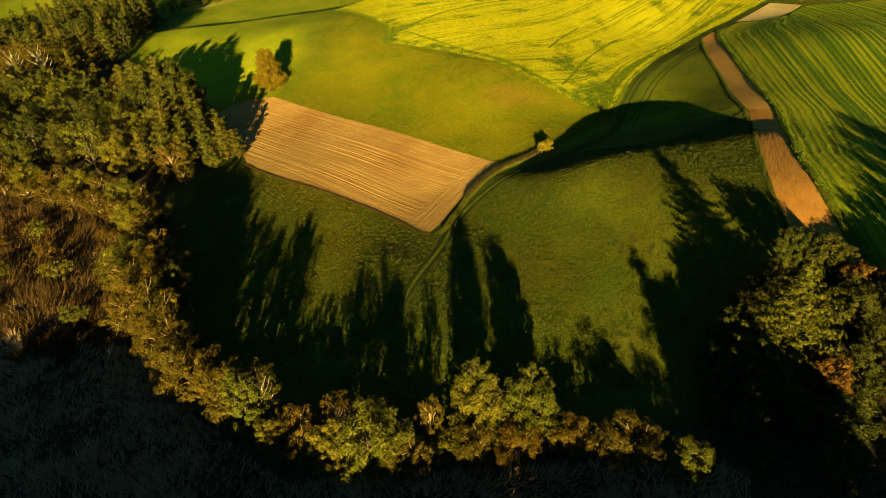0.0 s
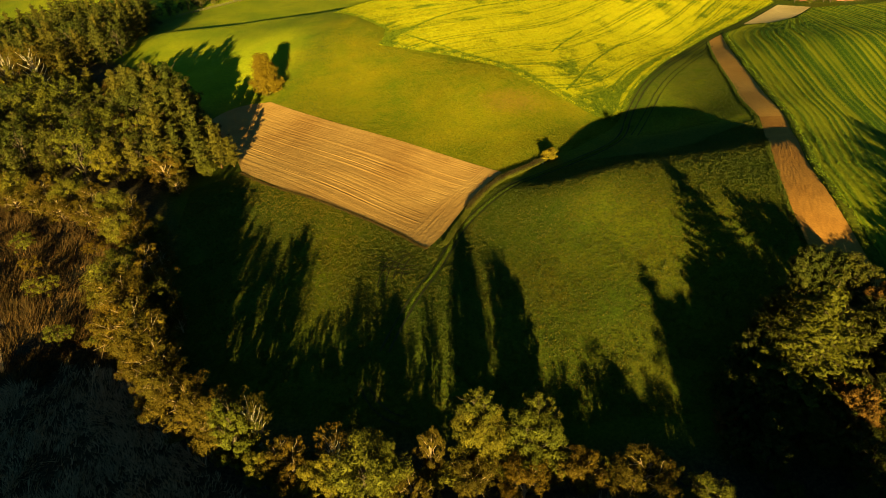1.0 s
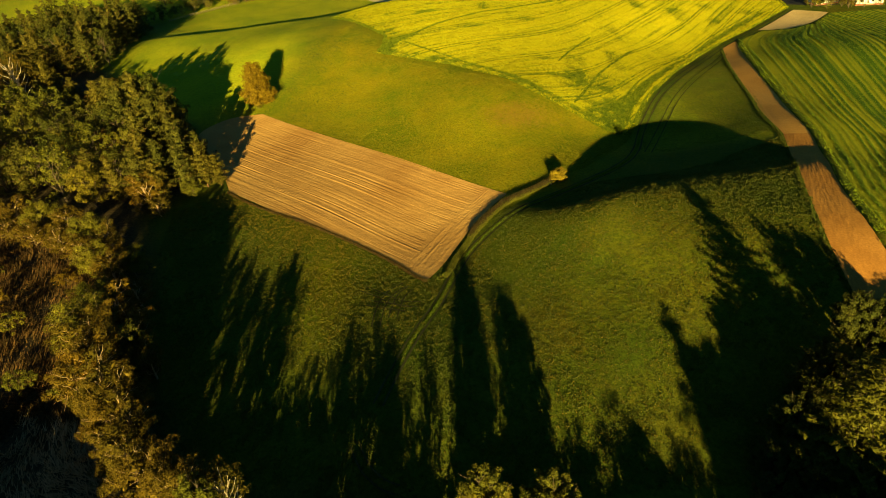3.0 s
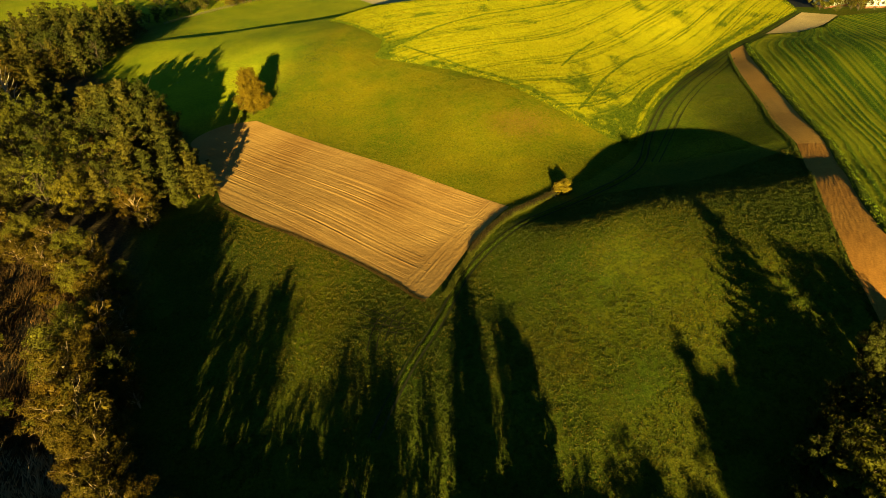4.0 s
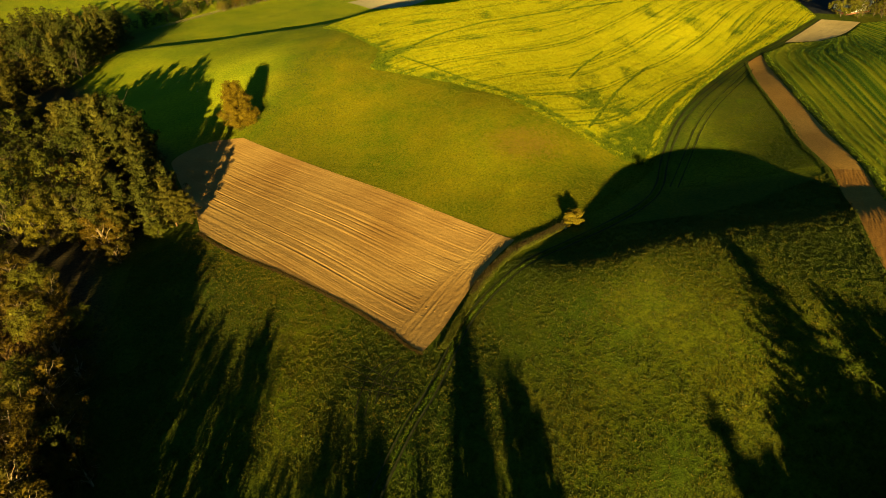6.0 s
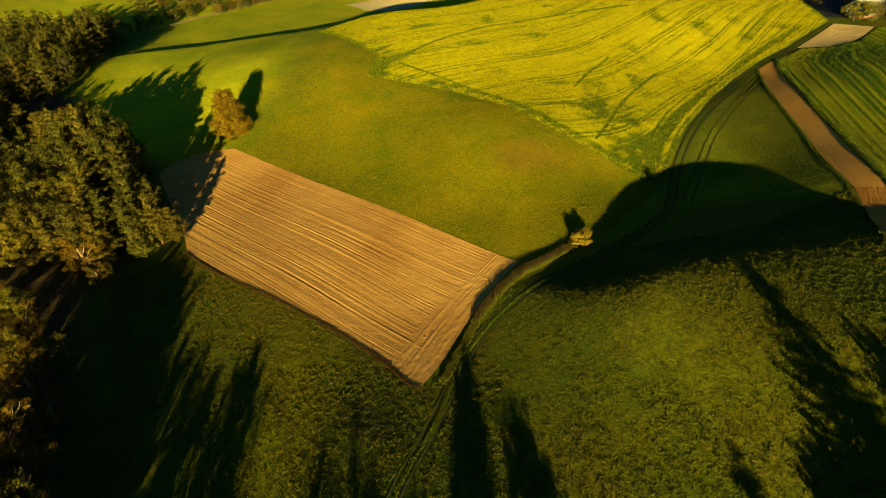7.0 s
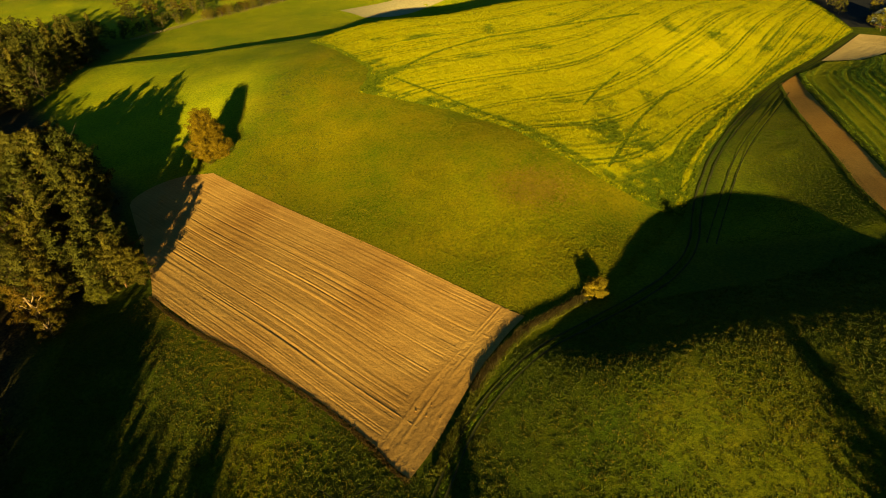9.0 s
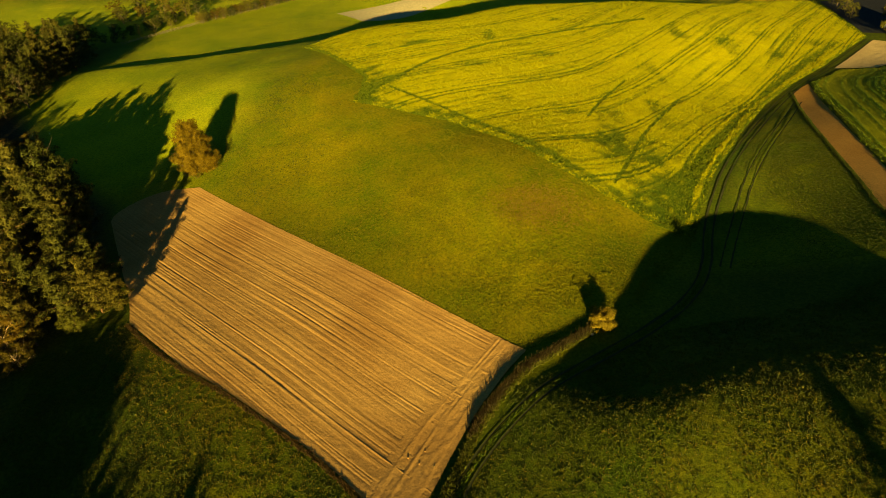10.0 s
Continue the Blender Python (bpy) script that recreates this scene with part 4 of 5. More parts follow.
KINDS = {
    "gold_a": (lambda: broadleaf(12, 5.4, 101, count=12000, size=0.11, limb=1.7, inner=1200), 12, M_TWIG, M_GOLD, "alder", "golden-brown leafy alder on the reed bed's edge"),
    "gold_b": (lambda: broadleaf(12, 4.8, 102, 14, 11000, size=0.11, limb=1.7), 12, M_TWIG, M_GOLD, "alder", "golden autumn alder with a ragged crown"),
    "olive_a": (lambda: broadleaf(13, 5.8, 103, 18, 12000, 0.135, inner=1700), 13, M_BARK, M_OLIVE, "broadleaf_tree", "olive-green broadleaf tree with a full crown"),
    "olive_b": (lambda: broadleaf(14, 5.2, 104, 17, 12000, 0.135, inner=1700), 14, M_BARK, M_OLIVE, "broadleaf_tree", "tall olive-green broadleaf tree"),
    "green_a": (lambda: broadleaf(14, 5.6, 105, 20, 7000, 0.19, inner=3200), 14, M_BARK, M_GREEN, "broadleaf_tree", "dark green broadleaf tree in dense leaf"),
    "rust": (lambda: broadleaf(11, 4.2, 106, 12, 5000), 11, M_BARK, M_RUST, "broadleaf_tree", "rust-red autumn tree among green ones"),
    "thin": (lambda: broadleaf(12, 4.2, 107, 22, 2400, 0.15, 0.3, 0.2, 1.7), 12, M_BIRCH, M_GOLD, "birch", "half-bare birch with pale branches and few leaves"),
    "bush": (lambda: broadleaf(4, 2.8, 108, 9, 2200, 0.15, 0.15), 4, M_BARK, M_OLIVE, "bush", "rounded olive bush in the rough grass"),
    "gold_bush": (lambda: broadleaf(4, 2.7, 109, 10, 2200, 0.15, 0.12), 4, M_BARK, M_GOLD, "bush", "golden round bush on the bank"),
    "yellow_bush": (lambda: broadleaf(4, 3.1, 120, 18, 9000, 0.10, 0.02, puffy=0.5, inner=1600), 4, M_BARK, M_YELLOW, "bush", "bright yellow round bush at the end of the bank"),
    "peaked": (lambda: broadleaf(15, 4.9, 121, 26, 10000, 0.135, 0.08, pointed=0.6, inner=2600), 15, M_BARK, M_OLIVE, "broadleaf_tree", "tall olive-green tree with a peaked crown"),
    "lone": (lambda: broadleaf(14, 5.2, 113, 64, 30000, 0.13, 0.02, puffy=0.5, pointed=0.8, inner=7000), 14, M_BARK, M_LONE, "broadleaf_tree", "round golden tree standing alone at the field corner"),
    "pine_a": (lambda: pine(17, 5.0, 110, 8), 17, M_PINE_BARK, M_NEEDLE, "pine", "tall Scots pine with tufted boughs"),
    "pine_b": (lambda: pine(17, 4.3, 111, 8, boughs=4), 17, M_PINE_BARK, M_NEEDLE, "pine", "slender Scots pine in the wood"),
    "spruce": (lambda: spruce(20, 7.6, 112), 20, M_BARK, M_SPRUCE, "spruce", "tall sunlit spruce with drooping boughs"),
    "far_pine": (lambda: pine(17, 5.0, 115, 8, 0.27, 0.1, 3800), 17, M_PINE_BARK, M_NEEDLE, "pine", "Scots pine standing close among others"),
    "far_olive": (lambda: broadleaf(14, 5.2, 116, 16, 3200, 0.24), 14, M_BARK, M_OLIVE, "broadleaf_tree", "olive-green broadleaf tree within the wood"),
    "far_green": (lambda: broadleaf(14, 5.2, 117, 16, 3200, 0.24), 14, M_BARK, M_GREEN, "broadleaf_tree", "dark green broadleaf tree within the wood"),
    "far_gold": (lambda: broadleaf(12, 4.8, 118, 14, 2600, 0.25), 12, M_BARK, M_GOLD, "broadleaf_tree", "yellowing broadleaf tree within the wood"),
    "shade": (lambda: broadleaf(16, 5.8, 114, 14, 1000, 0.85, 0.05), 16, M_BARK, M_GREEN, "broadleaf_tree", "dark green tree added out of view to shade reeds and grove"),
}

# the row of trees along the stream, from the far left to the right: kind, x, y, height, width
STREAM_ROW = [
    ("gold_a", -57.5, 89, 12.5, 0.9), ("gold_b", -61, 95, 15.0, 1.0), ("gold_b", -55, 83, 11.5, 0.9),
    ("gold_b", -51, 80, 14.0, 0.9), ("gold_b", -58.5, 93, 14.5, 1.0), ("gold_b", -54, 87.5, 13.5, 0.9), ("gold_b", -64, 100, 14.5, 1.0), ("gold_a", -46, 76, 15.0, 0.85), ("gold_a", -40.5, 73.5, 14.6, 0.8), ("peaked", -36.6, 70.5, 16.0, 0.85), ("thin", -34, 73, 14.0, 0.7), ("olive_b", -32, 65.5, 8.5, 0.9),
    ("gold_b", -26, 64.5, 10.0, 1.1), ("thin", -19.5, 66, 13.2, 0.65), ("olive_a", -14.4, 61, 13.6, 1.1), ("olive_b", -20.5, 60.5, 12.8, 0.8), ("gold_b", -7, 59, 9.5, 0.85), ("gold_b", -4, 65, 11.5, 0.5), ("olive_b", -11, 63.5, 12.0, 0.55), ("gold_b", -29, 66.5, 9.5, 0.9), ("gold_a", -10, 60, 8.6, 0.9),
    ("olive_a", 3.7, 66.0, 13.6, 0.75), ("peaked", 4.2, 68, 14.7, 1.0), ("peaked", 13.0, 67.5, 13.1, 1.2), ("olive_b", 11.8, 65, 13.8, 1.0), ("gold_a", 2.5, 60.5, 8.8, 1.0), ("gold_a", 10, 60, 8.4, 1.1), ("gold_a", 19.5, 61, 7.4, 1.05), ("gold_a", 28.0, 58.5, 8.8, 1.4),
    ("olive_a", 36, 54.5, 7.2, 1.1),
]
RIGHT_GROVE = [
    ("green_a", 55.5, 49.5, 9.0, 1.0), ("green_a", 66, 61, 7.5, 0.9), ("rust", 61.5, 65, 10.5, 1.0), ("green_a", 72, 70, 9.5, 0.8), ("rust", 76, 82, 10.0, 1.0), ("green_a", 47.5, 54, 6.0, 1.0),
    ("spruce", 58.4, 73.5, 22.3, 1.25), ("green_a", 67.2, 92, 11.0, 0.75), ("green_a", 70.0, 90, 10.8, 0.85), ("green_a", 73.0, 88, 10.8, 0.95), ("olive_a", 54.5, 64.5, 8.0, 1.0), ("rust", 44, 67.5, 6.5, 1.0), ("green_a", 49, 63, 9.0, 0.9),
    ("green_a", 71, 76, 11.0, 1.0), ("green_a", 67, 66, 9.0, 1.0), ("olive_a", 73, 62, 9.0, 1.0), ("green_a", 60, 57, 9.0, 1.1), ("olive_b", 68, 54, 7.5, 1.1), 
    # most between x 74 and 88 are added to shade the strip's end
    ("green_a", 80, 70, 11.5, 1.1), ("green_a", 52, 77, 11.5, 0.75), ("green_a", 64, 82, 9.0, 1.0), ("green_a", 77, 74, 11.5, 1.1), ("green_a", 84, 76, 11.0, 1.1), ("green_a", 88, 81, 8.5, 1.1), ("green_a", 80, 80, 9.0, 1.1), ("green_a", 81, 75, 11.0, 1.1), ("green_a", 74, 80, 9.5, 1.1),
    # those from x 91 to 119 are unseen, added to shade the crop
    ("green_a", 45, 67, 8.5, 1.0), ("green_a", 50, 70, 9.5, 1.0), ("green_a", 55, 70, 9.0, 1.1), ("green_a", 47, 60, 8.0, 1.1), ("green_a", 56, 61, 8.0, 1.1), ("green_a", 62, 64, 8.0, 1.1), ("green_a", 62, 76, 9.5, 1.0), ("green_a", 43.5, 63, 7.0, 0.9), ("green_a", 55, 82, 9.0, 0.9), ("green_a", 60, 86, 9.5, 0.9), ("green_a", 91, 72, 14.0, 1.0), ("green_a", 97, 76, 13.5, 1.0), ("green_a", 104, 80, 13.0, 1.0), ("green_a", 111, 84, 12.5, 1.0), ("green_a", 119, 87, 12.5, 1.0), ("olive_b", 82, 58, 8.0, 1.1), ("green_a", 46, 72, 9.0, 0.8), ("green_a", 58, 80, 8.0, 1.0),
]
LEFT_THICKET = [
    ("green_a", -60.5, 106, 12.5, 0.8), ("gold_b", -57.5, 104, 10.5, 0.6),
    ("gold_a", -65.5, 104, 13.5, 1.1), ("gold_b", -70.5, 109, 13.4, 1.2), ("gold_a", -63.5, 110, 13.0, 1.0), ("olive_a", -73.5, 114, 12.6, 1.15), ("gold_b", -67.8, 117, 12.6, 1.15), ("olive_a", -76, 125, 9.5, 1.1),
    ("gold_b", -69, 127, 7.5, 1.2), ("gold_a", -77, 134, 10.0, 1.0), ("olive_a", -84, 140, 9.5, 1.0), ("gold_b", -84, 149, 9.0, 1.2), ("olive_a", -92, 155, 9.5, 1.1), ("gold_b", -100, 160, 9.0, 1.2),
    ("olive_a", -109, 163, 9.5, 1.1), ("gold_b", -118, 167, 9.0, 1.2), ("olive_a", -128, 170, 9.0, 1.2), ("bush", -96, 121, 4.5, 1.2), ("gold_b", -68, 98, 12.5, 0.9), ("bush", -57, 88, 4.5, 1.2),
    ("gold_bush", -104, 131, 4.0, 1.2), ("bush", -112, 142, 4.0, 1.3), ("gold_b", -138, 173, 9.0, 1.2),
]
MORE_THICKET = [
    ("gold_b", -91, 147, 7.5, 1.3), ("gold_a", -80, 143, 7.0, 1.3), ("olive_a", -74, 140, 7.5, 1.2), ("gold_b", -99, 152, 7.0, 1.4), ("gold_a", -108, 156, 7.5, 1.3), ("gold_b", -117, 160, 7.0, 1.3),
    ("gold_a", -126, 164, 7.0, 1.3), ("gold_b", -136, 168, 7.0, 1.3), ("olive_a", -146, 172, 8.0, 1.2), ("gold_bush", -84, 131, 4.5, 1.3), ("gold_bush", -79, 118, 4.5, 1.3), ("bush", -72, 102, 4.5, 1.3),
    ("gold_bush", -90, 137, 4.0, 1.3), ("bush", -84, 104, 3.6, 1.3), ("gold_bush", -106, 108, 3.4, 1.3),
    ("bush", -112, 124, 3.5, 1.3), ("gold_bush", -120, 137, 3.8, 1.3),
]
for n, (kind, x, y, h, w) in enumerate(STREAM_ROW):
    plant(kind, x, y, h, w, n * 1.7, group="trees along the stream")
for n, (x, y) in enumerate(smooth_line([(-54, 84), (-44, 77), (-33, 69), (-22, 64), (-10, 63), (4, 64), (18, 63), (32, 59.5)], 24)):
    plant(("bush", "gold_bush", "bush")[n % 3], float(x), float(y), 4.0 + (n * 5 % 7) * 0.3, 1.15, n * 2.1, "dark shrub filling the gap between alders", "bush", "shrubs along the stream")
for n, (kind, x, y, h, w) in enumerate(RIGHT_GROVE):
    plant(kind, x, y, h, w, n * 2.3, group="trees of the grove")
for n, (kind, x, y, h, w) in enumerate(LEFT_THICKET + MORE_THICKET):
    plant(kind, x, y, h, w, n * 1.3, group="alder thicket", category="bush" if "bush" in kind else "tree")


def wood(poly, gap, kinds, seed, heights, group):
    """Trees spread over an outline, no two nearer than gap."""
    rng = np.random.RandomState(seed)
    p = np.array(poly)
    placed = []
    for _ in range(2500):
        x, y = rng.uniform(p.min(0), p.max(0))
        if inside(poly, [x], [y])[0] and all((x - a) ** 2 + (y - b) ** 2 > gap * gap for a, b in placed):
            placed.append((x, y))
    for x, y in placed:
        plant(kinds[rng.randint(len(kinds))], x, y, rng.uniform(*heights), rng.uniform(0.85, 1.15), rng.uniform(0, 6.28), group=group)


EDGE_WOOD = [
    ("pine_a", -70.5, 184.5, 15.0, 1.30), ("pine_b", -75, 181, 16.0, 1.30), ("pine_b", -80, 175, 15.0, 1.25), ("pine_a", -78, 191, 17.5, 1.32), ("gold_b", -83, 172, 12.0, 1.0), ("pine_a", -87, 179, 16.5, 1.2),
    ("pine_b", -84, 201, 18.0, 1.32), ("pine_b", -94, 178, 15.5, 1.2), ("olive_b", -101, 176, 14.0, 1.0), ("pine_a", -90, 190, 18.0, 1.15), ("pine_b", -93, 211, 21.0, 1.26), ("pine_a", -100, 219, 25.5, 1.0),
    ("rust", -108, 205, 13.0, 0.9), ("thin", -178, 262, 21.0, 1.0), ("thin", -168, 264, 21.0, 1.0), ("thin", -186, 257, 20.0, 1.0), ("pine_b", -107, 223, 21.5, 1.15), ("olive_a", -73, 179, 5.5, 1.2), ("gold_b", -79, 168, 6.0, 1.3),
    ("pine_a", -79, 198, 17.0, 1.26), ("pine_b", -87, 208, 19.5, 1.38), ("green_a", -98, 223, 23.0, 0.9), ("pine_b", -83, 186, 16.5, 1.25), ("pine_b", -66.5, 185, 10.5, 1.60), ("pine_a", -73.5, 193, 14.5, 1.26), ("pine_a", -112, 226, 22.0, 1.1), ("pine_b", -118.5, 228, 20.0, 1.1), ("pine_a", -127, 232, 14.0, 1.1), ("gold_b", -137, 236, 9.0, 1.0), ("gold_b", -121, 243, 14.5, 1.0), ("gold_b", -112, 244, 15.5, 1.0), ("pine_b", -106, 236, 18.5, 1.1), ("olive_b", -116, 238, 17.0, 0.9), ("pine_a", -101, 231, 18.0, 1.1), ("gold_a", -117, 249, 13.0, 0.9), ("rust", -126.5, 244, 11.5, 1.1), ("gold_b", -131, 252, 9.3, 1.1), ("pine_b", -122, 237, 17.0, 1.2), ("pine_a", -127, 243, 12.0, 1.2), ("olive_b", -132, 250, 8.5, 1.1), ("pine_a", -143, 258, 11.5, 1.2), ("pine_b", -150, 262, 14.0, 1.2), ("pine_a", -158, 268, 15.5, 1.2), ("olive_b", -141, 249, 10.0, 1.1), ("pine_b", -167, 273, 16.0, 1.2), ("pine_a", -152, 252, 13.0, 1.2), ("pine_a", -104, 214, 22.0, 1.15), ("pine_b", -96, 203, 20.0, 1.15), ("green_a", -90, 216, 20.0, 0.9),
]
for n, (kind, x, y, h, w) in enumerate(EDGE_WOOD):
    plant(kind, x, y, h, w * (0.84 if "pine" in kind else 1), n * 0.9, group="trees of the wood")
wood([(-108, 180), (-96, 186), (-100, 206), (-112, 218), (-132, 226), (-160, 246), (-200, 262), (-210, 190), (-150, 178)], 7.0, ["far_pine", "far_olive", "far_green", "far_pine", "far_olive", "far_green", "far_pine"], 7, (13, 18.5), "trees of the wood")
wood([(-150, 300), (-155, 345), (-162, 372), (-167, 398), (-230, 408), (-240, 300), (-190, 290)], 7.5, ["far_pine", "far_pine", "far_pine", "far_green"], 8, (16, 20), "far pines")

plant("lone", -66.5, 244, 15.2, 1.1, 0.6)
plant("yellow_bush", 33.2, 164.6, 3.2, 1.2, 0.3, "golden round bush at the end of the bank", "bush")
plant("bush", -66, 240, 2.6, 1.0, 0.3, "low bush under the lone tree", "bush")
# the hedge beyond the crest, and the copse by the houses
HEDGE = [(-131, 455), (-129, 452), (-128, 456), (-124, 460), (-120, 464), (-116, 468), (-112, 472), (-108, 476), (-104, 480), (-100, 484), (-96, 488), (-92, 492), (-88, 495), (-84, 498), (-79, 501), (-152, 470), (-146, 474), (-180, 462), (-170, 470), (-160, 478), (-150, 484), (-190, 478), (-178, 486), (-140, 478)]
HOLLOW = [(-166, 416), (-163, 422), (-158, 430), (-152, 438), (-146, 447), (-163, 431), (-156, 441), (-149, 451), (-170, 426), (-172, 418), (-179, 424), (-171, 431), (-166, 438), (-160, 446), (-154, 453), (-186, 432), (-178, 442), (-148, 460), (-194, 440)]
for n, (x, y) in enumerate(HOLLOW):
    plant(("far_green", "far_olive", "far_green")[n % 3], x, y, 4.6 + n % 4, 1.25, n * 1.7, "dark tree in the shaded hollow", group="trees of the hollow")
for n, (x, y) in enumerate(smooth_line([(-134, 456), (-114, 474), (-94, 492), (-74, 505), (-52, 519)], 26)):
    plant(("far_olive", "far_green", "far_gold", "far_green")[n % 4], float(x), float(y), 3.6 + (n * 3 % 5) * 0.6, 1.5, n * 1.9, "leafy shrub of the far hedge", "bush", "far hedge")
for n, (x, y) in enumerate(HEDGE):
    plant(("far_gold", "far_olive", "far_green")[n % 3], x, y, (5.4 if n < 15 else 8.5) + (n * 7 % 5) * 0.45, 1.4, n * 1.1, "leafy shrub of the far hedge", "bush", "far hedge")
COPSE = [("far_olive", 197.5, 308, 8.5, 0.9), ("far_gold", 204, 306.5, 8.0, 0.9), ("far_olive", 189, 311, 8.0, 0.9), ("bush", 183.4, 314.2, 8.5, 0.95), ("bush", 187.2, 314.5, 7.0, 0.9), ("gold_bush", 199.5, 312.2, 7.0, 1.0), ("far_gold", 192, 312.5, 7.5, 0.9), ("far_olive", 196, 311, 7.5, 0.9), ("far_gold", 200, 309.5, 6.5, 0.9), ("far_olive", 211, 306, 5.0, 0.9)]
for n, (kind, x, y, h, w) in enumerate(COPSE):
    plant(kind, x, y, h, w, n * 1.9, "bright olive tree beside the white house", group="trees by the houses")
# unseen trees added behind, which keep the reed bed in shade
for n, (x0, x1, lowest, tallest) in enumerate(((-135, -80, 17.5, 20.5), (-80, -50, 20.0, 21.5), (-50, -24, 17.0, 18.5), (-24, 32, 14.5, 16.0), (51, 115, 10.0, 11.5), (32, 51, 11.0, 12.5))):
    wood([(x0, -4), (x1, -4), (x1, 12), (x0, 12)], 5.0, ["shade"], 9 + n, (lowest, tallest), "trees behind the reed bed")
# taller unseen trees added to put the grove in shade
for n, (x, h) in enumerate(((37.6, 13.5), (39.8, 15.2), (42.7, 20.5), (43.8, 20.5), (44.7, 22.5), (45.6, 22.5), (48, 24.3), (50.3, 25.5), (52.6, 24.5), (55, 22.5), (58, 21.5))):
    plant("shade", x, 3 + n % 2 * 4, h, 0.6, n * 1.1, group="trees behind the reed bed")
# an unseen pine, added for the narrow shadow it throws on the meadow
plant("pine_b", 41.8, 5, 25.2, 0.8, 0.4, group="trees behind the reed bed")


# ---- fence on the far side ----
def box(bm, x0, x1, y0, y1, z0, z1):
    m = Matrix.Translation(((x0 + x1) / 2, (y0 + y1) / 2, (z0 + z1) / 2)) @ Matrix.Diagonal((x1 - x0, y1 - y0, z1 - z0, 1))
    bmesh.ops.create_cube(bm, size=1, matrix=m)


def part(name, bm, mat, parent, label=""):
    me = bpy.data.meshes.new(name)
    bm.to_mesh(me)
    bm.free()
    me.materials.append(mat)
    return child(name, me, parent, label)


def build_fence():
    fence = tagged(new("fence"), "weathered pale wooden rail fence along the pasture", "fence")
    p = smooth_line([(-160, 411), (-154, 419), (-146.5, 429.5), (-138, 441), (-132, 450.5), (-119.5, 463), (-106, 478), (-92, 489)], 46)
    z = land(p[:, 0], p[:, 1])
    post_me = None
    for i, (x, y) in enumerate(p):
        if post_me is None:
            bm = bmesh.new()
            bmesh.ops.create_cone(bm, cap_ends=True, segments=7, radius1=0.09, radius2=0.08, depth=1.9, matrix=Matrix.Translation((0, 0, 0.75)))
            bmesh.ops.create_cone(bm, cap_ends=True, segments=7, radius1=0.085, radius2=0.02, depth=0.12, matrix=Matrix.Translation((0, 0, 1.76)))
            post = part("post", bm, M_WOOD, fence)
            post_me = post.data
        else:
            post = child("post", post_me, fence)
        post.location = (x, y, z[i])
        post.rotation_euler = (0.04 * math.sin(i * 3), 0.05 * math.cos(i * 2), i)
    # rails on the open stretch, bare posts along the hedge
    for i in range(23):
        for h in (0.75, 1.4):
            a, b = np.array([*p[i], z[i] + h]), np.array([*p[i + 1], z[i + 1] + h])
            child("rail", mesh_from("rail", *tube([a, (a + b) / 2 - [0, 0, 0.03], b], [0.085, 0.08, 0.08], 6), M_WOOD, True), fence)


build_fence()


def build_stump():
    """A short pale post, sawn off at a slant."""
    bm = bmesh.new()
    bmesh.ops.create_cone(bm, cap_ends=True, segments=9, radius1=0.34, radius2=0.26, depth=2.0, matrix=Matrix.Translation((0, 0, 0.9)))
    for v in bm.verts:
        if v.co.z > 1:
            v.co.z += 0.5 * v.co.x
    me = bpy.data.meshes.new("tree_stump")
    bm.to_mesh(me)
    bm.free()
    me.materials.append(M_BIRCH)
    ob = tagged(new("tree_stump", me), "pale bare tree stump among the reeds", "stump")
    ob.location = (-97.5, 124.5, float(land(-97.5, 124.5)))


build_stump()


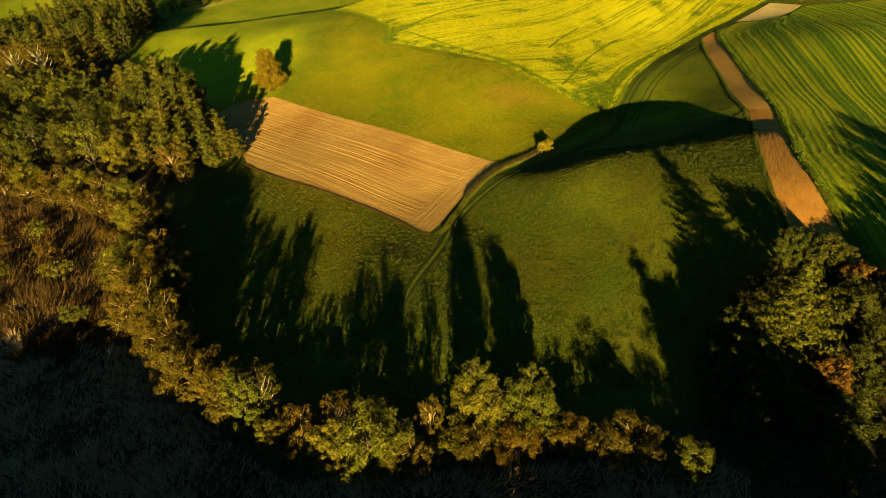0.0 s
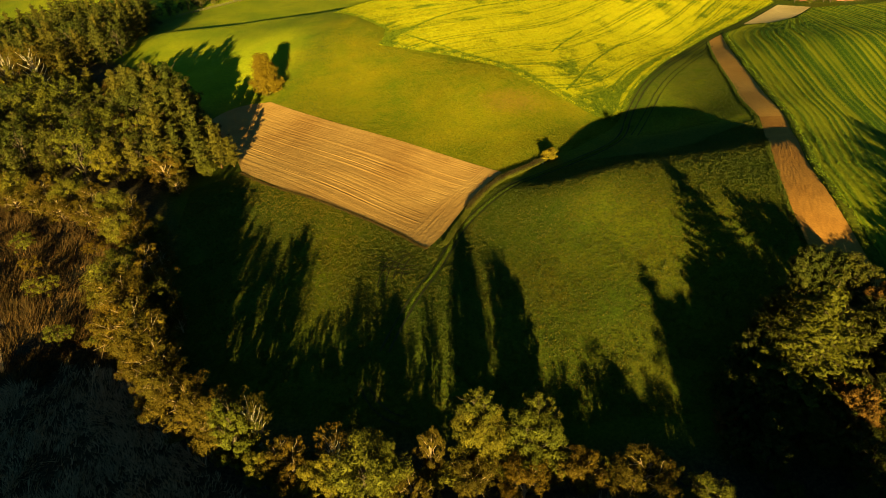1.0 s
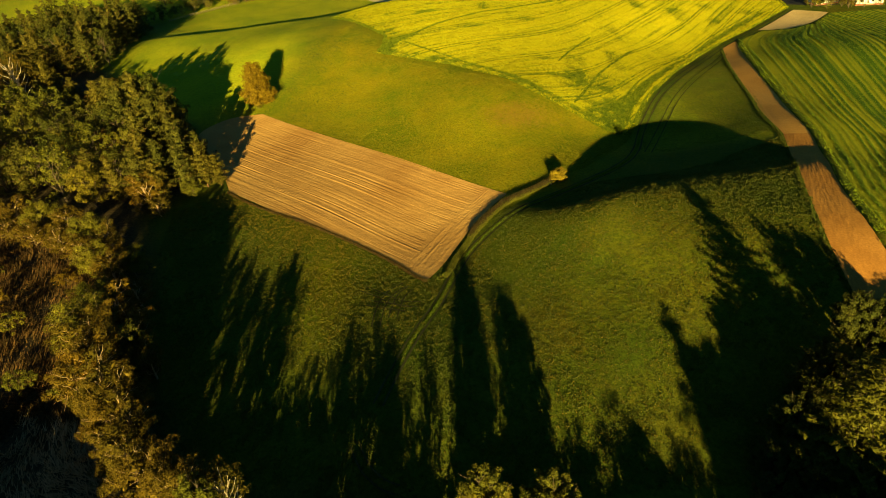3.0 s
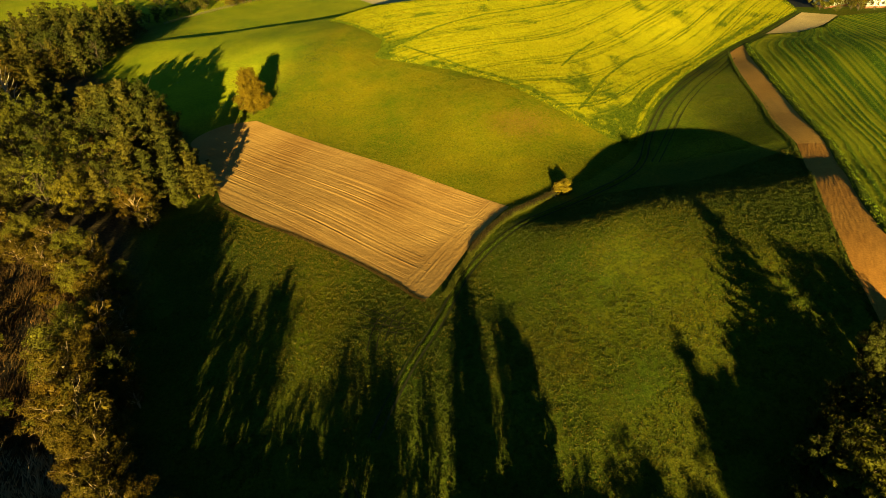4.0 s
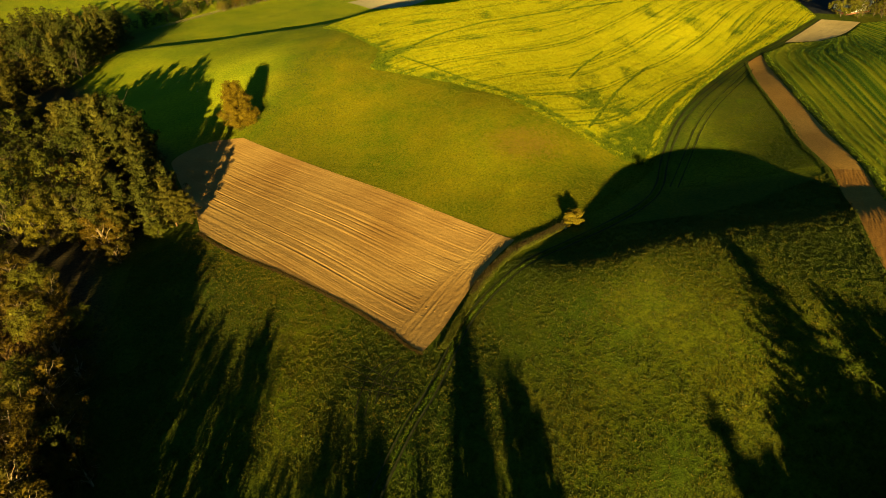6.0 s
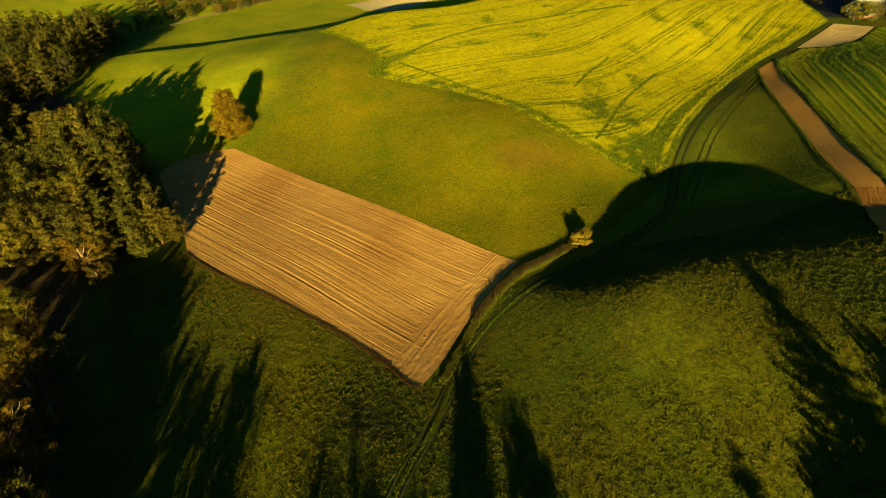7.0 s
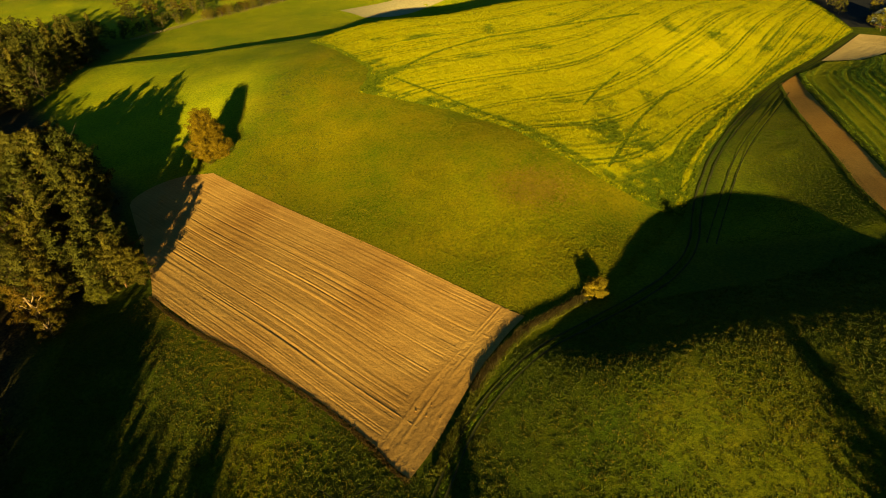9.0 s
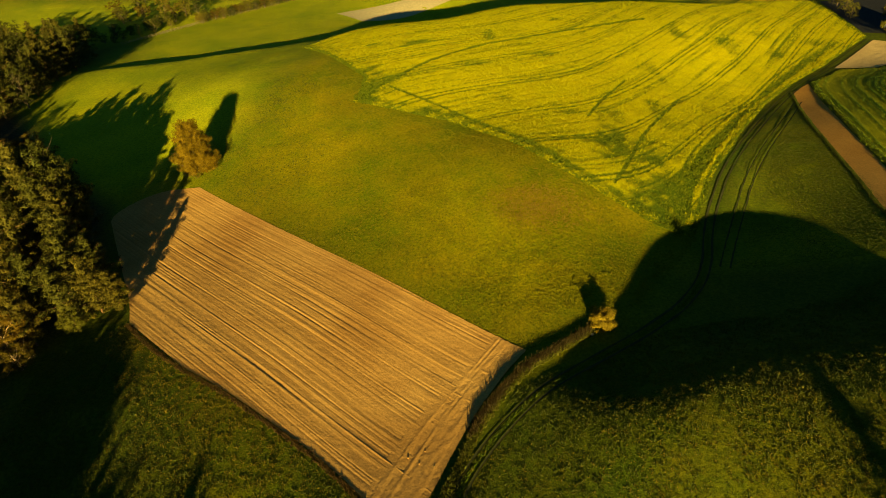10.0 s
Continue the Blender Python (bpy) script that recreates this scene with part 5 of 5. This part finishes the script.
# ---- the white houses by the far lane ----
def build_house(x, y, turn, w, d, h, ridge):
    house = tagged(new("house"), "white rendered house with a grey roof and brick plinth", "house")
    bm = bmesh.new()
    for x0, x1, y0, y1 in ((-w / 2, w / 2, -d / 2, -d / 2 + 0.3), (-w / 2, w / 2, d / 2 - 0.3, d / 2), (-w / 2, -w / 2 + 0.3, -d / 2 + 0.3, d / 2 - 0.3), (w / 2 - 0.3, w / 2, -d / 2 + 0.3, d / 2 - 0.3)):
        box(bm, x0, x1, y0, y1, 0.6, h)
    for s in (-1, 1):
        a, b = (s * (w / 2 - 0.3), s * w / 2)
        v = [bm.verts.new((q, yy, zz)) for q in (a, b) for yy, zz in ((-d / 2, h), (d / 2, h), (0, h + ridge))]
        for f in ((0, 1, 2), (5, 4, 3), (0, 3, 4, 1), (1, 4, 5, 2), (2, 5, 3, 0)):
            bm.faces.new([v[i] for i in f])
    part("wall", bm, M_WALL, house)
    bm = bmesh.new()
    box(bm, -w / 2 - 0.05, w / 2 + 0.05, -d / 2 - 0.05, d / 2 + 0.05, -1.5, 0.6)
    part("plinth", bm, M_BRICK, house, "red brick plinth")
    for s in (-1, 1):
        bm = bmesh.new()
        o, t = 0.5, 0.18
        sl = ridge / (d / 2)
        prof = [(s * (d / 2 + o), h - sl * o), (0, h + ridge), (0, h + ridge + t), (s * (d / 2 + o), h - sl * o + t)]
        v = [[bm.verts.new((q, yy, zz)) for yy, zz in prof] for q in (-w / 2 - 0.4, w / 2 + 0.4)]
        for i in range(4):
            bm.faces.new([v[0][i], v[0][(i + 1) % 4], v[1][(i + 1) % 4], v[1][i]])
        bm.faces.new(v[0][::-1])
        bm.faces.new(v[1])
        bmesh.ops.recalc_face_normals(bm, faces=bm.faces)
        part("roof", bm, M_ROOF, house, "grey sheet roof slope")
    for q in (-w * 0.28, w * 0.1, w * 0.34):
        bm = bmesh.new()
        box(bm, q - 0.6, q + 0.6, -d / 2 - 0.06, -d / 2 + 0.05, 1.4, 2.7)
        win = part("window", bm, M_WALL, house, "white window frame")
        bm = bmesh.new()
        box(bm, q - 0.5, q + 0.5, -d / 2 - 0.09, -d / 2 - 0.065, 1.5, 2.6)
        part("pane", bm, M_GLASS, win, "dark glass")
    house.matrix_basis = pose(x, y, float(land(x, y)) + 0.3, 0, 0, turn)
    return house


me = quilt("farm_yard", [(176, 322), (190, 316), (214, 312)], [(214, 312), (226, 372)], [(186, 372), (206, 374), (226, 372)], [(176, 322), (186, 372)], 30, 30, lambda u, v, x, y: 0.2 + 0.04 * wave(x, y, 2, 36), M_YARD)
setting("farm_yard", me, "dark yard behind the houses", "yard")
for n, (x, y) in enumerate([(182, 341), (186, 352), (189, 363), (193, 335), (192, 371)]):
    plant(("far_green", "far_olive")[n % 2], x, y, 7.0 + n % 3, 1.0, n * 1.4, "dark tree at the edge of the yard", group="trees by the houses")
build_house(192, 321, 10, 12, 8, 4.2, 2.6)
build_house(209, 314, -8, 12, 8, 4.2, 2.6)
